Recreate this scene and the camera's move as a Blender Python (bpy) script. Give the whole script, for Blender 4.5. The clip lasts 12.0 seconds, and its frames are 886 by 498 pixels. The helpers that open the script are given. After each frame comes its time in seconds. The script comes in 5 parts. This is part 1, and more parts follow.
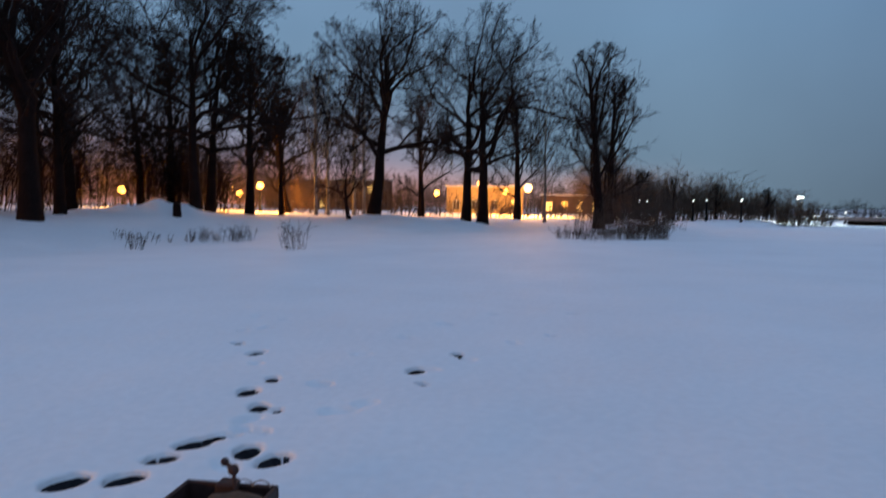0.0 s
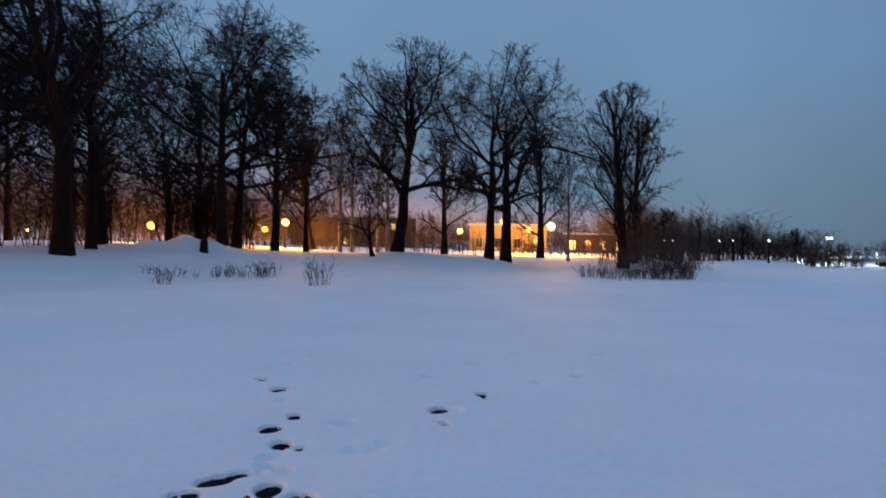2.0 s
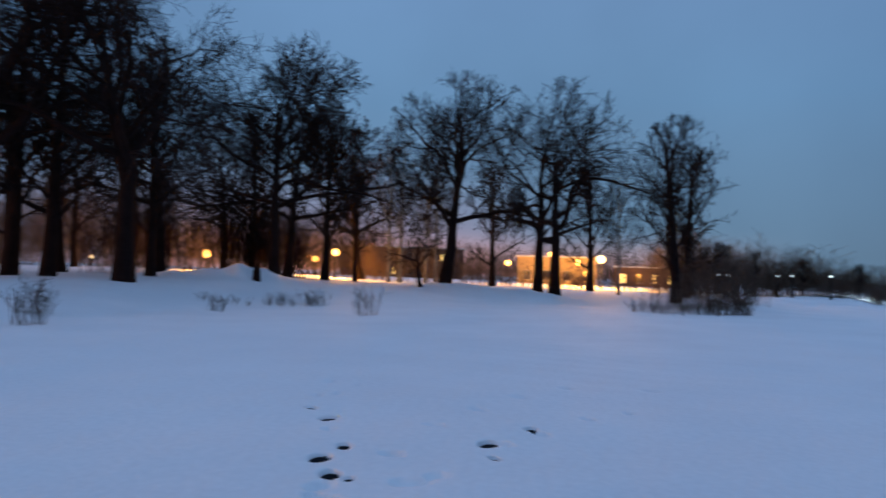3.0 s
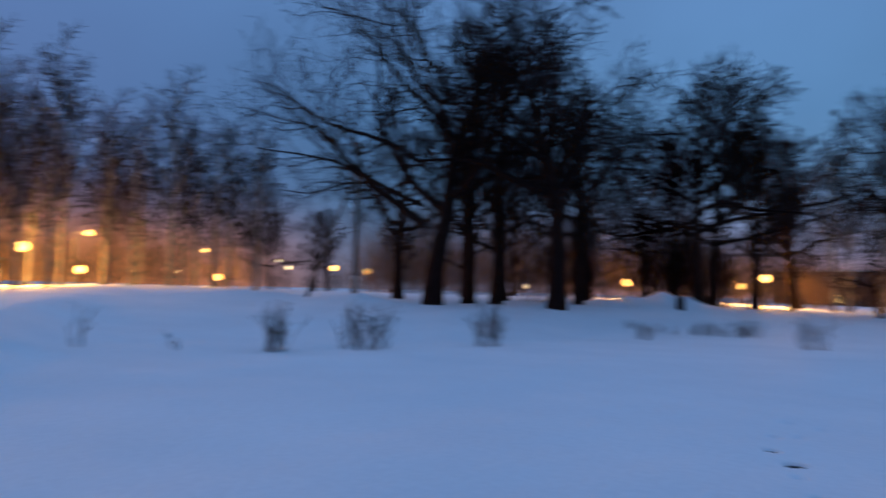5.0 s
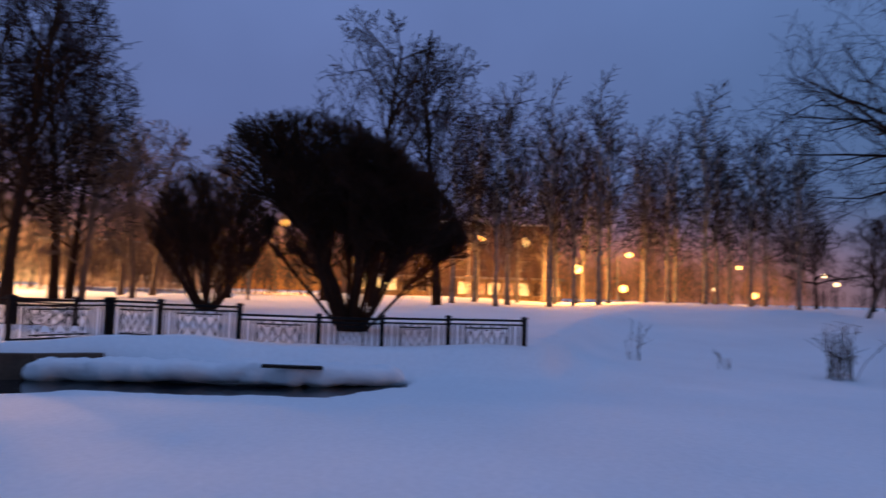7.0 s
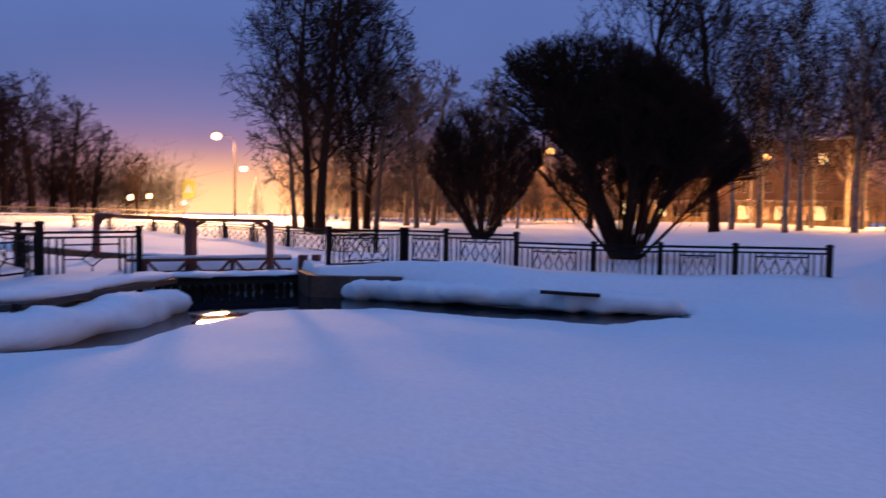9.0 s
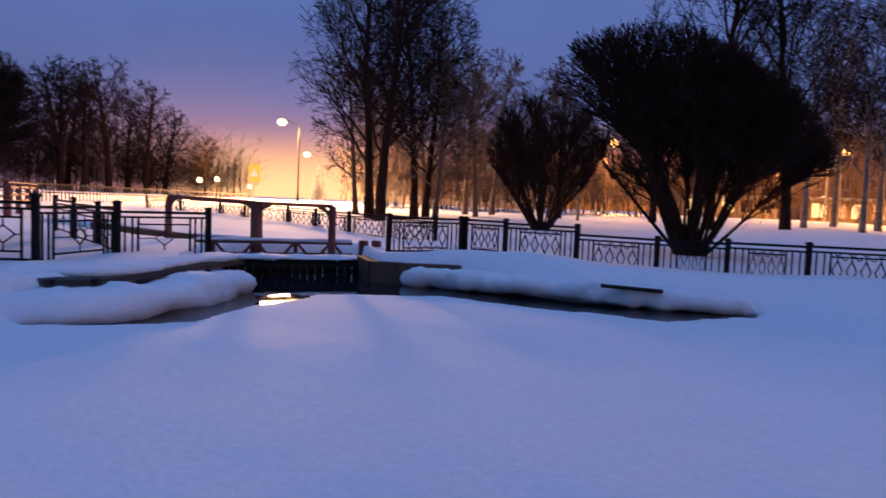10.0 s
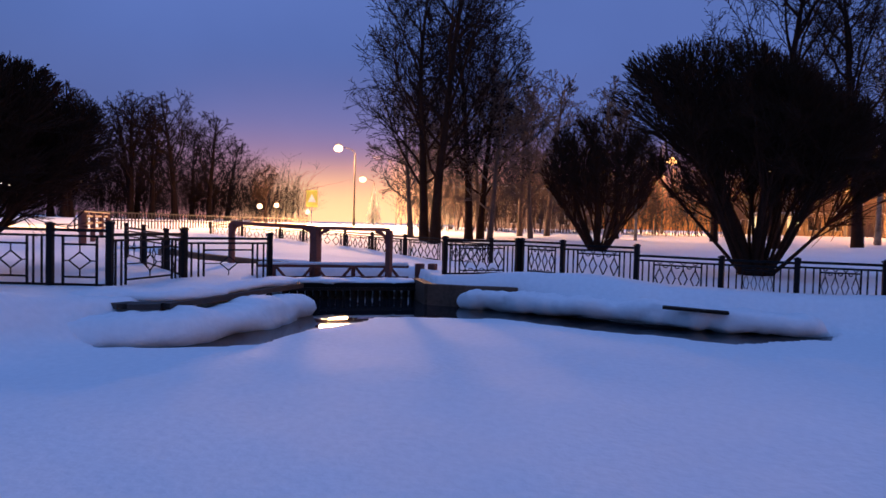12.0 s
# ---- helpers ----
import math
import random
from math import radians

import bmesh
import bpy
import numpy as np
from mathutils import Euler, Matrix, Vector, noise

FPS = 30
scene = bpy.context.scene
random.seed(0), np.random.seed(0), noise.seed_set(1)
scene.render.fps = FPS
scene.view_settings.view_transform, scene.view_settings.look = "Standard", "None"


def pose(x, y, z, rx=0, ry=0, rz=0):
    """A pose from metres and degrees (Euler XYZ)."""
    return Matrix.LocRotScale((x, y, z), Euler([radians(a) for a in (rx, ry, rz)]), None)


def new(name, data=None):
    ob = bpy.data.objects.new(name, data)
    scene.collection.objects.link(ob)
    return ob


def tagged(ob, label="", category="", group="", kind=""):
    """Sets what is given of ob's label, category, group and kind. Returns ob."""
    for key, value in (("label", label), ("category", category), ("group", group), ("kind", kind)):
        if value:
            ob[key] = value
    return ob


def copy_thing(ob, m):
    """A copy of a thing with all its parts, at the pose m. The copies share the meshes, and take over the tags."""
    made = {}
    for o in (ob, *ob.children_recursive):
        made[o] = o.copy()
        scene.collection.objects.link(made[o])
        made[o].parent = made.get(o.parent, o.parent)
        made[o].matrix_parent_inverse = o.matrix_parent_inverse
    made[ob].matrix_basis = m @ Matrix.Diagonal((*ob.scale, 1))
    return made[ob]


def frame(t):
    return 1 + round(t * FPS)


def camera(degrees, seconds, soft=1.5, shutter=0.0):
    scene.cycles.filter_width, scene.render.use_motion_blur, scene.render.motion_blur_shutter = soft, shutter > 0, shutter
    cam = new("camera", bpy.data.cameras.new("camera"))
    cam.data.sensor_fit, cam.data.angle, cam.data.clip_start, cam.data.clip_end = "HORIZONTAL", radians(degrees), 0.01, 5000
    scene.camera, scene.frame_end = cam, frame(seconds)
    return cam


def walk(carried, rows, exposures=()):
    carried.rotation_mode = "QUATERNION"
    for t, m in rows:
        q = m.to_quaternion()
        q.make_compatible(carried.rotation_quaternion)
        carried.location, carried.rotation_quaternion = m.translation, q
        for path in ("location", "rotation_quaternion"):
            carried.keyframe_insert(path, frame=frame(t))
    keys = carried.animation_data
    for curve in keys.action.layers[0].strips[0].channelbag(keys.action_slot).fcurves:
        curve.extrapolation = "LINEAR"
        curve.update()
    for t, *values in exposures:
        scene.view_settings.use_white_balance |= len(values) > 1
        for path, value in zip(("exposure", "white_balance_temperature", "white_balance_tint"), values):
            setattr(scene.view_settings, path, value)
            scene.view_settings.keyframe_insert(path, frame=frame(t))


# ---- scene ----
cam = camera(67.8, 12.0, soft=1.5, shutter=1.0)
walk(cam, [
    (0.0, pose(0.000, 0.500, 1.60, 86.26, -0.48, -0.02)),
    (0.5, pose(0.009, 0.500, 1.60, 88.49, -0.20, -1.04)),
    (1.0, pose(0.007, 0.500, 1.60, 88.20, -0.20, -0.79)),
    (1.5, pose(-0.009, 0.500, 1.60, 88.06, -0.31, 0.98)),
    (2.0, pose(-0.017, 0.500, 1.60, 89.52, -0.92, 1.96)),
    (2.5, pose(-0.031, 0.499, 1.60, 91.19, -1.22, 3.54)),
    (2.7, pose(-0.036, 0.499, 1.60, 91.88, -1.43, 4.10)),
    (4.3, pose(-0.227, 0.445, 1.60, 92.93, -0.76, 27.04)),
    (4.5, pose(-0.258, 0.428, 1.60, 93.61, -0.52, 31.09)),
    (5.0, pose(-0.329, 0.377, 1.60, 93.64, -1.37, 41.14)),
    (5.5, pose(-0.399, 0.301, 1.60, 93.68, -1.43, 52.96)),
    (6.0, pose(-0.464, 0.187, 1.60, 94.30, -1.07, 67.99)),
    (6.5, pose(-0.491, 0.095, 1.60, 94.71, -1.52, 79.00)),
    (6.7, pose(-0.495, 0.072, 1.60, 94.31, -1.79, 81.72)),
    (8.3, pose(-0.495, -0.072, 1.60, 89.61, -1.07, 98.30)),
    (8.5, pose(-0.490, -0.099, 1.60, 87.40, -1.41, 101.44)),
    (9.0, pose(-0.477, -0.151, 1.60, 87.19, -0.83, 107.56)),
    (9.5, pose(-0.469, -0.174, 1.60, 85.91, -1.71, 110.33)),
    (10.0, pose(-0.462, -0.192, 1.60, 86.10, -2.32, 112.61)),
    (10.5, pose(-0.455, -0.207, 1.60, 86.73, -2.36, 114.45)),
    (11.0, pose(-0.452, -0.215, 1.60, 87.40, -2.28, 115.41)),
    (11.5, pose(-0.448, -0.222, 1.60, 87.78, -1.76, 116.41)),
    (12.0, pose(-0.444, -0.229, 1.60, 87.89, -1.46, 117.28)),
], exposures=[
    (0.0, 0.0, 7150, 0), (2.7, -0.05, 6450, -2), (4.3, -0.28, 5150, -8), (5.5, -0.28, 5600, 4), (6.7, -0.4, 5800, 13), (8.5, -0.47, 5200, 19), (10.0, -0.5, 5250, 20), (12.0, -0.52, 4950, 20),
])

# ---- light: overcast dusk sky, town glow low over the lamps ----
world = bpy.data.worlds.new("dusk")
scene.world = world
world.use_nodes = True
wt = world.node_tree
wt.nodes.clear()


def wn(kind, **values):
    n = wt.nodes.new(kind)
    for k, v in values.items():
        n.inputs[k].default_value = v
    return n


w_out = wn("ShaderNodeOutputWorld")
w_sum = wn("ShaderNodeAddShader")
sky_bg = wn("ShaderNodeBackground", Strength=0.06)
sky = wt.nodes.new("ShaderNodeTexSky")
sky.sky_type, sky.sun_disc = "NISHITA", False
sky.sun_elevation, sky.sun_rotation = radians(-3), radians(200)
cloud_bg = wn("ShaderNodeBackground", Strength=1.0)
coord = wt.nodes.new("ShaderNodeTexCoord")
split = wt.nodes.new("ShaderNodeSeparateXYZ")
ramp = wt.nodes.new("ShaderNodeValToRGB")
stops = [(0.0, (0.095, 0.14, 0.225)), (0.06, (0.105, 0.160, 0.27)), (0.25, (0.118, 0.208, 0.39)), (0.5, (0.175, 0.27, 0.51)), (1.0, (0.32, 0.44, 0.76))]
while len(ramp.color_ramp.elements) < len(stops):
    ramp.color_ramp.elements.new(0.5)
for e, (p, c) in zip(ramp.color_ramp.elements, stops):
    e.position, e.color = p, (*c, 1)
# painted into the sky: lamp haze low over the lit streets, and two broad tints reaching high; direction, colour, how
# narrow, how high, how it blends
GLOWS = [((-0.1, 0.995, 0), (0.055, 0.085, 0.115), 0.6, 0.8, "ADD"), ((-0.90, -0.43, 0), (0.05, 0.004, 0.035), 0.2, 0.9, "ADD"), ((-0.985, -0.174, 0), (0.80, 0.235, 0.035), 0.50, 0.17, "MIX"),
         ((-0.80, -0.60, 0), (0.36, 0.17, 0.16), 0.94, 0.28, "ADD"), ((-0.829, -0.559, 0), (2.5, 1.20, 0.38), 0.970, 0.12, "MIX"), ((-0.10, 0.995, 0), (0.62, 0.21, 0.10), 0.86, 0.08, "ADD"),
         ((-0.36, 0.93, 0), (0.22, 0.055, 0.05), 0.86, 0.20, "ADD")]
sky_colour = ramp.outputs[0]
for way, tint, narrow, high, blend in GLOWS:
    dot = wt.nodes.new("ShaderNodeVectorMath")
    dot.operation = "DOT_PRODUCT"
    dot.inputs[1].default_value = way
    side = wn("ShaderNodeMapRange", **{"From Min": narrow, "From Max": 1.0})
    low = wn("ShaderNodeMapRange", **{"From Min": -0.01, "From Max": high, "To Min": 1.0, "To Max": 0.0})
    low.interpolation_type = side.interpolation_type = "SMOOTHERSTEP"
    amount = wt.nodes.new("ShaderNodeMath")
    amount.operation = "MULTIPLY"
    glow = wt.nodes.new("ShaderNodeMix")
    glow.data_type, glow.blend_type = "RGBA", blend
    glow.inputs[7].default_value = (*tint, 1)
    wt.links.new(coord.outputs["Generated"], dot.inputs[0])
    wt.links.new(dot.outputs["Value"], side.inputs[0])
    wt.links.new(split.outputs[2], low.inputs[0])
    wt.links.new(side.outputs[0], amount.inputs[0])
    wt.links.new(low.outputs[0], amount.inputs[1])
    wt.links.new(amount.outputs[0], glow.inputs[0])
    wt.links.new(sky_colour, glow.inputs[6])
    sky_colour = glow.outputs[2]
cloud = wt.nodes.new("ShaderNodeTexNoise")
cloud.inputs["Scale"].default_value = 2.2
cloud.inputs["Detail"].default_value = 4
tone = wn("ShaderNodeMapRange", **{"From Min": 0.3, "From Max": 0.7, "To Min": 0.9, "To Max": 1.1})
shade = wt.nodes.new("ShaderNodeVectorMath")
shade.operation = "SCALE"
link = wt.links.new
link(coord.outputs["Generated"], split.inputs[0])
link(split.outputs[2], ramp.inputs[0])
link(coord.outputs["Generated"], cloud.inputs[0])
link(cloud.outputs[0], tone.inputs[0])
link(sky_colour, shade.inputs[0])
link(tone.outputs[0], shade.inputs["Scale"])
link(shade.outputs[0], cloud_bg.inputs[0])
link(sky.outputs[0], sky_bg.inputs[0])
link(sky_bg.outputs[0], w_sum.inputs[0])
link(cloud_bg.outputs[0], w_sum.inputs[1])
link(w_sum.outputs[0], w_out.inputs[0])

SODIUM, WARM, COOL = (1.0, 0.36, 0.05), (1.0, 0.45, 0.12), (0.85, 0.95, 1.0)


# ---- materials ----
def material(name, colour, rough=0.7, metal=0.0, grain=30.0, vary=0.25, bump=0.15, broad=1.5, second=None, specular=0.4):
    """Colour broken up at two scales, with fine relief."""
    m = bpy.data.materials.new(name)
    m.use_nodes = True
    t = m.node_tree
    b = t.nodes["Principled BSDF"]
    b.inputs["Roughness"].default_value, b.inputs["Metallic"].default_value = rough, metal
    b.inputs["Specular IOR Level"].default_value = specular
    c = t.nodes.new("ShaderNodeTexCoord")
    fine, wide = t.nodes.new("ShaderNodeTexNoise"), t.nodes.new("ShaderNodeTexNoise")
    fine.inputs["Scale"].default_value, wide.inputs["Scale"].default_value = grain, broad
    fine.inputs["Detail"].default_value = 5
    for n in (fine, wide):
        t.links.new(c.outputs["Object"], n.inputs[0])
    r = t.nodes.new("ShaderNodeValToRGB")
    dark = tuple(v * (1 - vary) for v in colour)
    light = second or tuple(min(1, v * (1 + vary)) for v in colour)
    r.color_ramp.elements[0].position, r.color_ramp.elements[0].color = 0.3, (*dark, 1)
    r.color_ramp.elements[1].position, r.color_ramp.elements[1].color = 0.7, (*light, 1)
    add = t.nodes.new("ShaderNodeMath")
    add.operation = "MULTIPLY_ADD"
    add.inputs[1].default_value = 0.5
    half = t.nodes.new("ShaderNodeMath")
    half.operation = "MULTIPLY"
    half.inputs[1].default_value = 0.5
    t.links.new(wide.outputs[0], half.inputs[0])
    t.links.new(fine.outputs[0], add.inputs[0])
    t.links.new(half.outputs[0], add.inputs[2])
    t.links.new(add.outputs[0], r.inputs[0])
    t.links.new(r.outputs[0], b.inputs["Base Color"])
    if bump:
        k = t.nodes.new("ShaderNodeBump")
        k.inputs["Strength"].default_value, k.inputs["Distance"].default_value = bump, 0.02
        t.links.new(fine.outputs[0], k.inputs["Height"])
        t.links.new(k.outputs[0], b.inputs["Normal"])
    return m


def glowing(name, colour, strength):
    m = bpy.data.materials.new(name)
    m.use_nodes = True
    b = m.node_tree.nodes["Principled BSDF"]
    b.inputs["Base Color"].default_value = (*colour, 1)
    b.inputs["Emission Color"].default_value = (*colour, 1)
    b.inputs["Emission Strength"].default_value = strength
    return m


SNOW = material("snow", (0.80, 0.83, 0.87), 0.85, grain=11, broad=0.35, vary=0.05, bump=0.5, second=(0.87, 0.89, 0.92), specular=0.2)
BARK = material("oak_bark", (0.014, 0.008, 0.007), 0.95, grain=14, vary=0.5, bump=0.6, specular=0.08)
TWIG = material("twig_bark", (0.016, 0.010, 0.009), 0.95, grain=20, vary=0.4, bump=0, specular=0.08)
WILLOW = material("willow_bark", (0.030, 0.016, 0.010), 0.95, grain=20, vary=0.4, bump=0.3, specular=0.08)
BIRCH = material("birch_bark", (0.13, 0.115, 0.105), 0.8, grain=5, vary=0.7, bump=0.3, second=(0.27, 0.25, 0.23))
# paler copy of the twig bark: mist and lamplight put into the colour
MISTY_BARK = material("misty_bark", (0.10, 0.068, 0.048), 0.9, grain=20, vary=0.4, bump=0)
SIGN = material("yellow_green_sign", (0.50, 0.48, 0.05), 0.5, grain=20, vary=0.05, bump=0)
WHITE = material("white_sign_paint", (0.75, 0.75, 0.75), 0.5, grain=20, vary=0.05, bump=0)
NEEDLE = material("snowy_needles", (0.05, 0.07, 0.05), 0.9, grain=9, vary=0.5, bump=0, second=(0.5, 0.52, 0.55))
GRASS = material("dry_stalks", (0.06, 0.042, 0.03), 0.9, grain=30, vary=0.4, bump=0)
IRON = material("fence_paint", (0.007, 0.006, 0.006), 0.6, 0.0, grain=40, vary=0.4, bump=0.2, specular=0.15)
# dark red timber colour, raised to hold the warm lamplight on the sluice
WARM_RED = material("lamplit_red_brown", (0.15, 0.050, 0.036), 0.7, 0.0, grain=25, vary=0.4, bump=0.3)
PLANK = material("wet_planks", (0.020, 0.014, 0.011), 0.6, grain=18, vary=0.6, bump=0.4, specular=0.2)
CONCRETE = material("concrete", (0.24, 0.22, 0.20), 0.85, grain=22, vary=0.3, bump=0.3)
DARKWALL = material("dark_concrete", (0.030, 0.024, 0.022), 0.6, grain=16, vary=0.4, bump=0.4)
PLASTER = material("plaster", (0.30, 0.24, 0.19), 0.9, grain=8, vary=0.15, bump=0.1, broad=0.2)
YELLOW = material("yellow_plaster", (0.42, 0.31, 0.15), 0.9, grain=8, vary=0.15, bump=0.1, broad=0.2)
BRICK = material("brown_brickwork", (0.12, 0.075, 0.058), 0.9, grain=8, vary=0.25, bump=0.2, broad=0.2)
ROOF = material("snowy_roof", (0.55, 0.56, 0.60), 0.9, grain=4, vary=0.25, bump=0.1)
STEEL = material("galvanised_steel", (0.30, 0.30, 0.31), 0.5, 0.6, grain=30, vary=0.2, bump=0)
POLE = material("weathered_pole", (0.06, 0.046, 0.038), 0.9, grain=16, vary=0.4, bump=0.3)
BROWNWALL = material("stained_concrete", (0.11, 0.068, 0.046), 0.8, grain=16, vary=0.4, bump=0.3)
# near black, so it also carries the shade inside the deep footprints
SLUSH_SHADE = material("slush", (0.030, 0.032, 0.040), 0.7, grain=30, vary=0.6, bump=0.3, specular=0.1)
CANVAS = material("canvas", (0.085, 0.060, 0.042), 0.95, grain=60, vary=0.3, bump=0.4)
CRATE = material("crate_board", (0.045, 0.022, 0.019), 0.7, grain=25, vary=0.4, bump=0.3)
GLASS = material("dark_glass", (0.02, 0.022, 0.028), 0.08, grain=3, vary=0.3, bump=0)
LAMP_ORANGE = glowing("sodium_globe", (1.0, 0.42, 0.08), 10.0)
LAMP_WARM = glowing("warm_globe", (1.0, 0.60, 0.26), 6.0)
LAMP_COOL = glowing("cool_globe", (0.9, 0.97, 1.0), 3)
LIT = glowing("lit_window", (1.0, 0.68, 0.22), 2.6)
LIT_DIM = glowing("dim_window", (1.0, 0.58, 0.22), 0.7)

WATER = bpy.data.materials.new("still_water")
WATER.use_nodes = True
wb = WATER.node_tree.nodes["Principled BSDF"]
wb.inputs["Base Color"].default_value = (0.010, 0.012, 0.016, 1)
wb.inputs["Roughness"].default_value = 0.03
wb.inputs["IOR"].default_value = 1.33
wnz = WATER.node_tree.nodes.new("ShaderNodeTexNoise")
wnz.inputs["Scale"].default_value = 4.0
wbp = WATER.node_tree.nodes.new("ShaderNodeBump")
wbp.inputs["Strength"].default_value, wbp.inputs["Distance"].default_value = 0.025, 0.02
WATER.node_tree.links.new(wnz.outputs[0], wbp.inputs["Height"])
WATER.node_tree.links.new(wbp.outputs[0], wb.inputs["Normal"])


# ---- mesh helpers ----
def part(name, bm, mat, parent=None, label="", smooth=False):
    """One bmesh as one mesh object, under a thing or a part."""
    me = bpy.data.meshes.new(name)
    bm.to_mesh(me)
    bm.free()
    return part_mesh(name, me, mat, parent, label, smooth)


def part_mesh(name, me, mat, parent=None, label="", smooth=False):
    if not me.materials:
        me.materials.append(mat)
    if smooth:
        me.shade_smooth()
    ob = new(name, me)
    ob.parent = parent
    if label:
        ob["label"] = label
    return ob


def empty(name, x, y, z, turn=0.0):
    ob = new(name)
    ob.matrix_basis = pose(x, y, z, 0, 0, turn)
    return ob


def box(bm, x0, y0, z0, x1, y1, z1, bevel=0.0, m=None):
    """A box from corner to corner, with its edges bevelled."""
    made = bmesh.ops.create_cube(bm, size=1)["verts"]
    for v in made:
        v.co = Vector(((x0 + x1) / 2 + v.co.x * (x1 - x0), (y0 + y1) / 2 + v.co.y * (y1 - y0), (z0 + z1) / 2 + v.co.z * (z1 - z0)))
    if bevel:
        edges = list({e for v in made for e in v.link_edges})
        made = bmesh.ops.bevel(bm, geom=edges, offset=bevel, segments=1, affect="EDGES")["verts"]
    if m is not None:
        bmesh.ops.transform(bm, matrix=m, verts=made)
    return bm


def bar(bm, a, b, wide, deep=None):
    """A square bar from a to b."""
    a, b = Vector(a), Vector(b)
    d = b - a
    made = bmesh.ops.create_cube(bm, size=1)["verts"]
    turn = d.to_track_quat("Z", "X").to_matrix().to_4x4()
    s = Matrix.Diagonal((wide, deep or wide, d.length, 1))
    bmesh.ops.transform(bm, matrix=Matrix.Translation((a + b) / 2) @ turn @ s, verts=made)
    return bm


def tube(bm, a, b, r0, r1, sides=10):
    a, b = Vector(a), Vector(b)
    d = b - a
    made = bmesh.ops.create_cone(bm, cap_ends=True, segments=sides, radius1=r0, radius2=r1, depth=d.length)["verts"]
    bmesh.ops.transform(bm, matrix=Matrix.Translation((a + b) / 2) @ d.to_track_quat("Z", "X").to_matrix().to_4x4(), verts=made)
    return bm


def tubes_mesh(name, polys, sides):
    """Tapered tubes along many polylines, in one mesh. polys: (points, radii)."""
    by_length = {}
    for pts, rad in polys:
        by_length.setdefault(len(pts), []).append((pts, rad))
    verts, faces, base = [], [], 0
    ring = np.arange(sides) * 2 * np.pi / sides
    for n, group in by_length.items():
        p = np.array([g[0] for g in group], float)
        r = np.array([g[1] for g in group], float)
        d = np.gradient(p, axis=1)
        d /= np.linalg.norm(d, axis=2, keepdims=True) + 1e-9
        ref = np.where(np.abs(d[:, :1, 2:3]) > 0.8, np.array([1.0, 0, 0]), np.array([0, 0, 1.0]))
        u = np.cross(d, np.broadcast_to(ref, d.shape))
        u /= np.linalg.norm(u, axis=2, keepdims=True) + 1e-9
        w = np.cross(d, u)
        v = p[:, :, None] + r[:, :, None, None] * (u[:, :, None] * np.cos(ring)[None, None, :, None] + w[:, :, None] * np.sin(ring)[None, None, :, None])
        verts.append(v.reshape(-1, 3))
        k = np.arange(len(group))[:, None, None] * n * sides
        i = np.arange(n - 1)[None, :, None] * sides
        j = np.arange(sides)[None, None, :]
        j2 = (j + 1) % sides
        q = np.stack([k + i + j, k + i + j2, k + i + sides + j2, k + i + sides + j], -1).reshape(-1, 4) + base
        faces.append(q)
        base += len(group) * n * sides
    verts, faces = np.concatenate(verts), np.concatenate(faces)
    me = bpy.data.meshes.new(name)
    me.vertices.add(len(verts))
    me.vertices.foreach_set("co", verts.astype(np.float32).ravel())
    me.loops.add(len(faces) * 4)
    me.loops.foreach_set("vertex_index", faces.astype(np.int32).ravel())
    me.polygons.add(len(faces))
    me.polygons.foreach_set("loop_start", np.arange(0, len(faces) * 4, 4, dtype=np.int32))
    me.update(calc_edges=True)
    me.shade_smooth()
    return me


# ---- ground: one sheet of snow, the frozen pond, its banks and the open water ----
# bearing (degrees, left of +y), shore radius, width of the rise, height of the bank
SHORE = np.array([
    (-180, 30, 12, 0.5), (-60, 98, 12, 0.5), (-28.0, 98, 12, 0.5), (-26.2, 60, 10, 0.5), (-22, 58, 10, 0.5), (-19.5, 37, 12, 0.25), (-11, 34, 14, 0.45), (-5, 38, 14, 0.45), (0, 38, 14, 0.55),
    (10, 29, 18, 0.7), (20, 30, 12, 0.95), (30, 24, 11, 0.98), (40, 19, 14, 0.9), (50, 17.5, 16, 0.95), (60, 17, 22, 1.15), (68, 15.8, 24, 1.2), (73, 14.2, 10, 0.9),
    (76.5, 13.0, 1.8, 0.62), (80, 12.9, 1.2, 0.60), (87, 12.7, 0.8, 0.56), (95, 12.35, 0.8, 0.54), (102, 12.45, 0.8, 0.54), (112, 13.5, 0.8, 0.54),
    (118, 13.9, 0.5, 0.5), (119.5, 16.3, 0.4, 0.55), (131, 16.0, 0.4, 0.55), (133.5, 12.0, 0.5, 0.5), (137, 10.4, 0.7, 0.5), (143, 9.7, 0.7, 0.5), (150, 9.1, 0.8, 0.5), (165, 9, 1.5, 0.5), (180, 30, 12, 0.5)])
OPEN_WATER = np.array([(-5.6, -7.55), (-6.15, -6.97), (-6.94, -6.41), (-8.38, -6.44), (-10.0, -6.40), (-11.1, -4.6), (-10.75, -2.5), (-10.82, -0.8), (-12.17, 0.52),
                       (-12.75, 0.51), (-12.35, -0.9), (-12.35, -2.7), (-12.9, -5.1), (-12.5, -6.2), (-12.5, -6.85), (-13.70, -7.82), (-12.05, -10.40), (-9.9, -8.25), (-7.2, -7.75), (-5.9, -8.1)])
CHANNEL = np.array([(-12.9, -10.7), (-13.15, -12.9), (-13.7, -16.2), (-15.2, -20.8), (-16.8, -20.2), (-15.1, -15.6), (-14.4, -13.0), (-13.9, -10.3)])
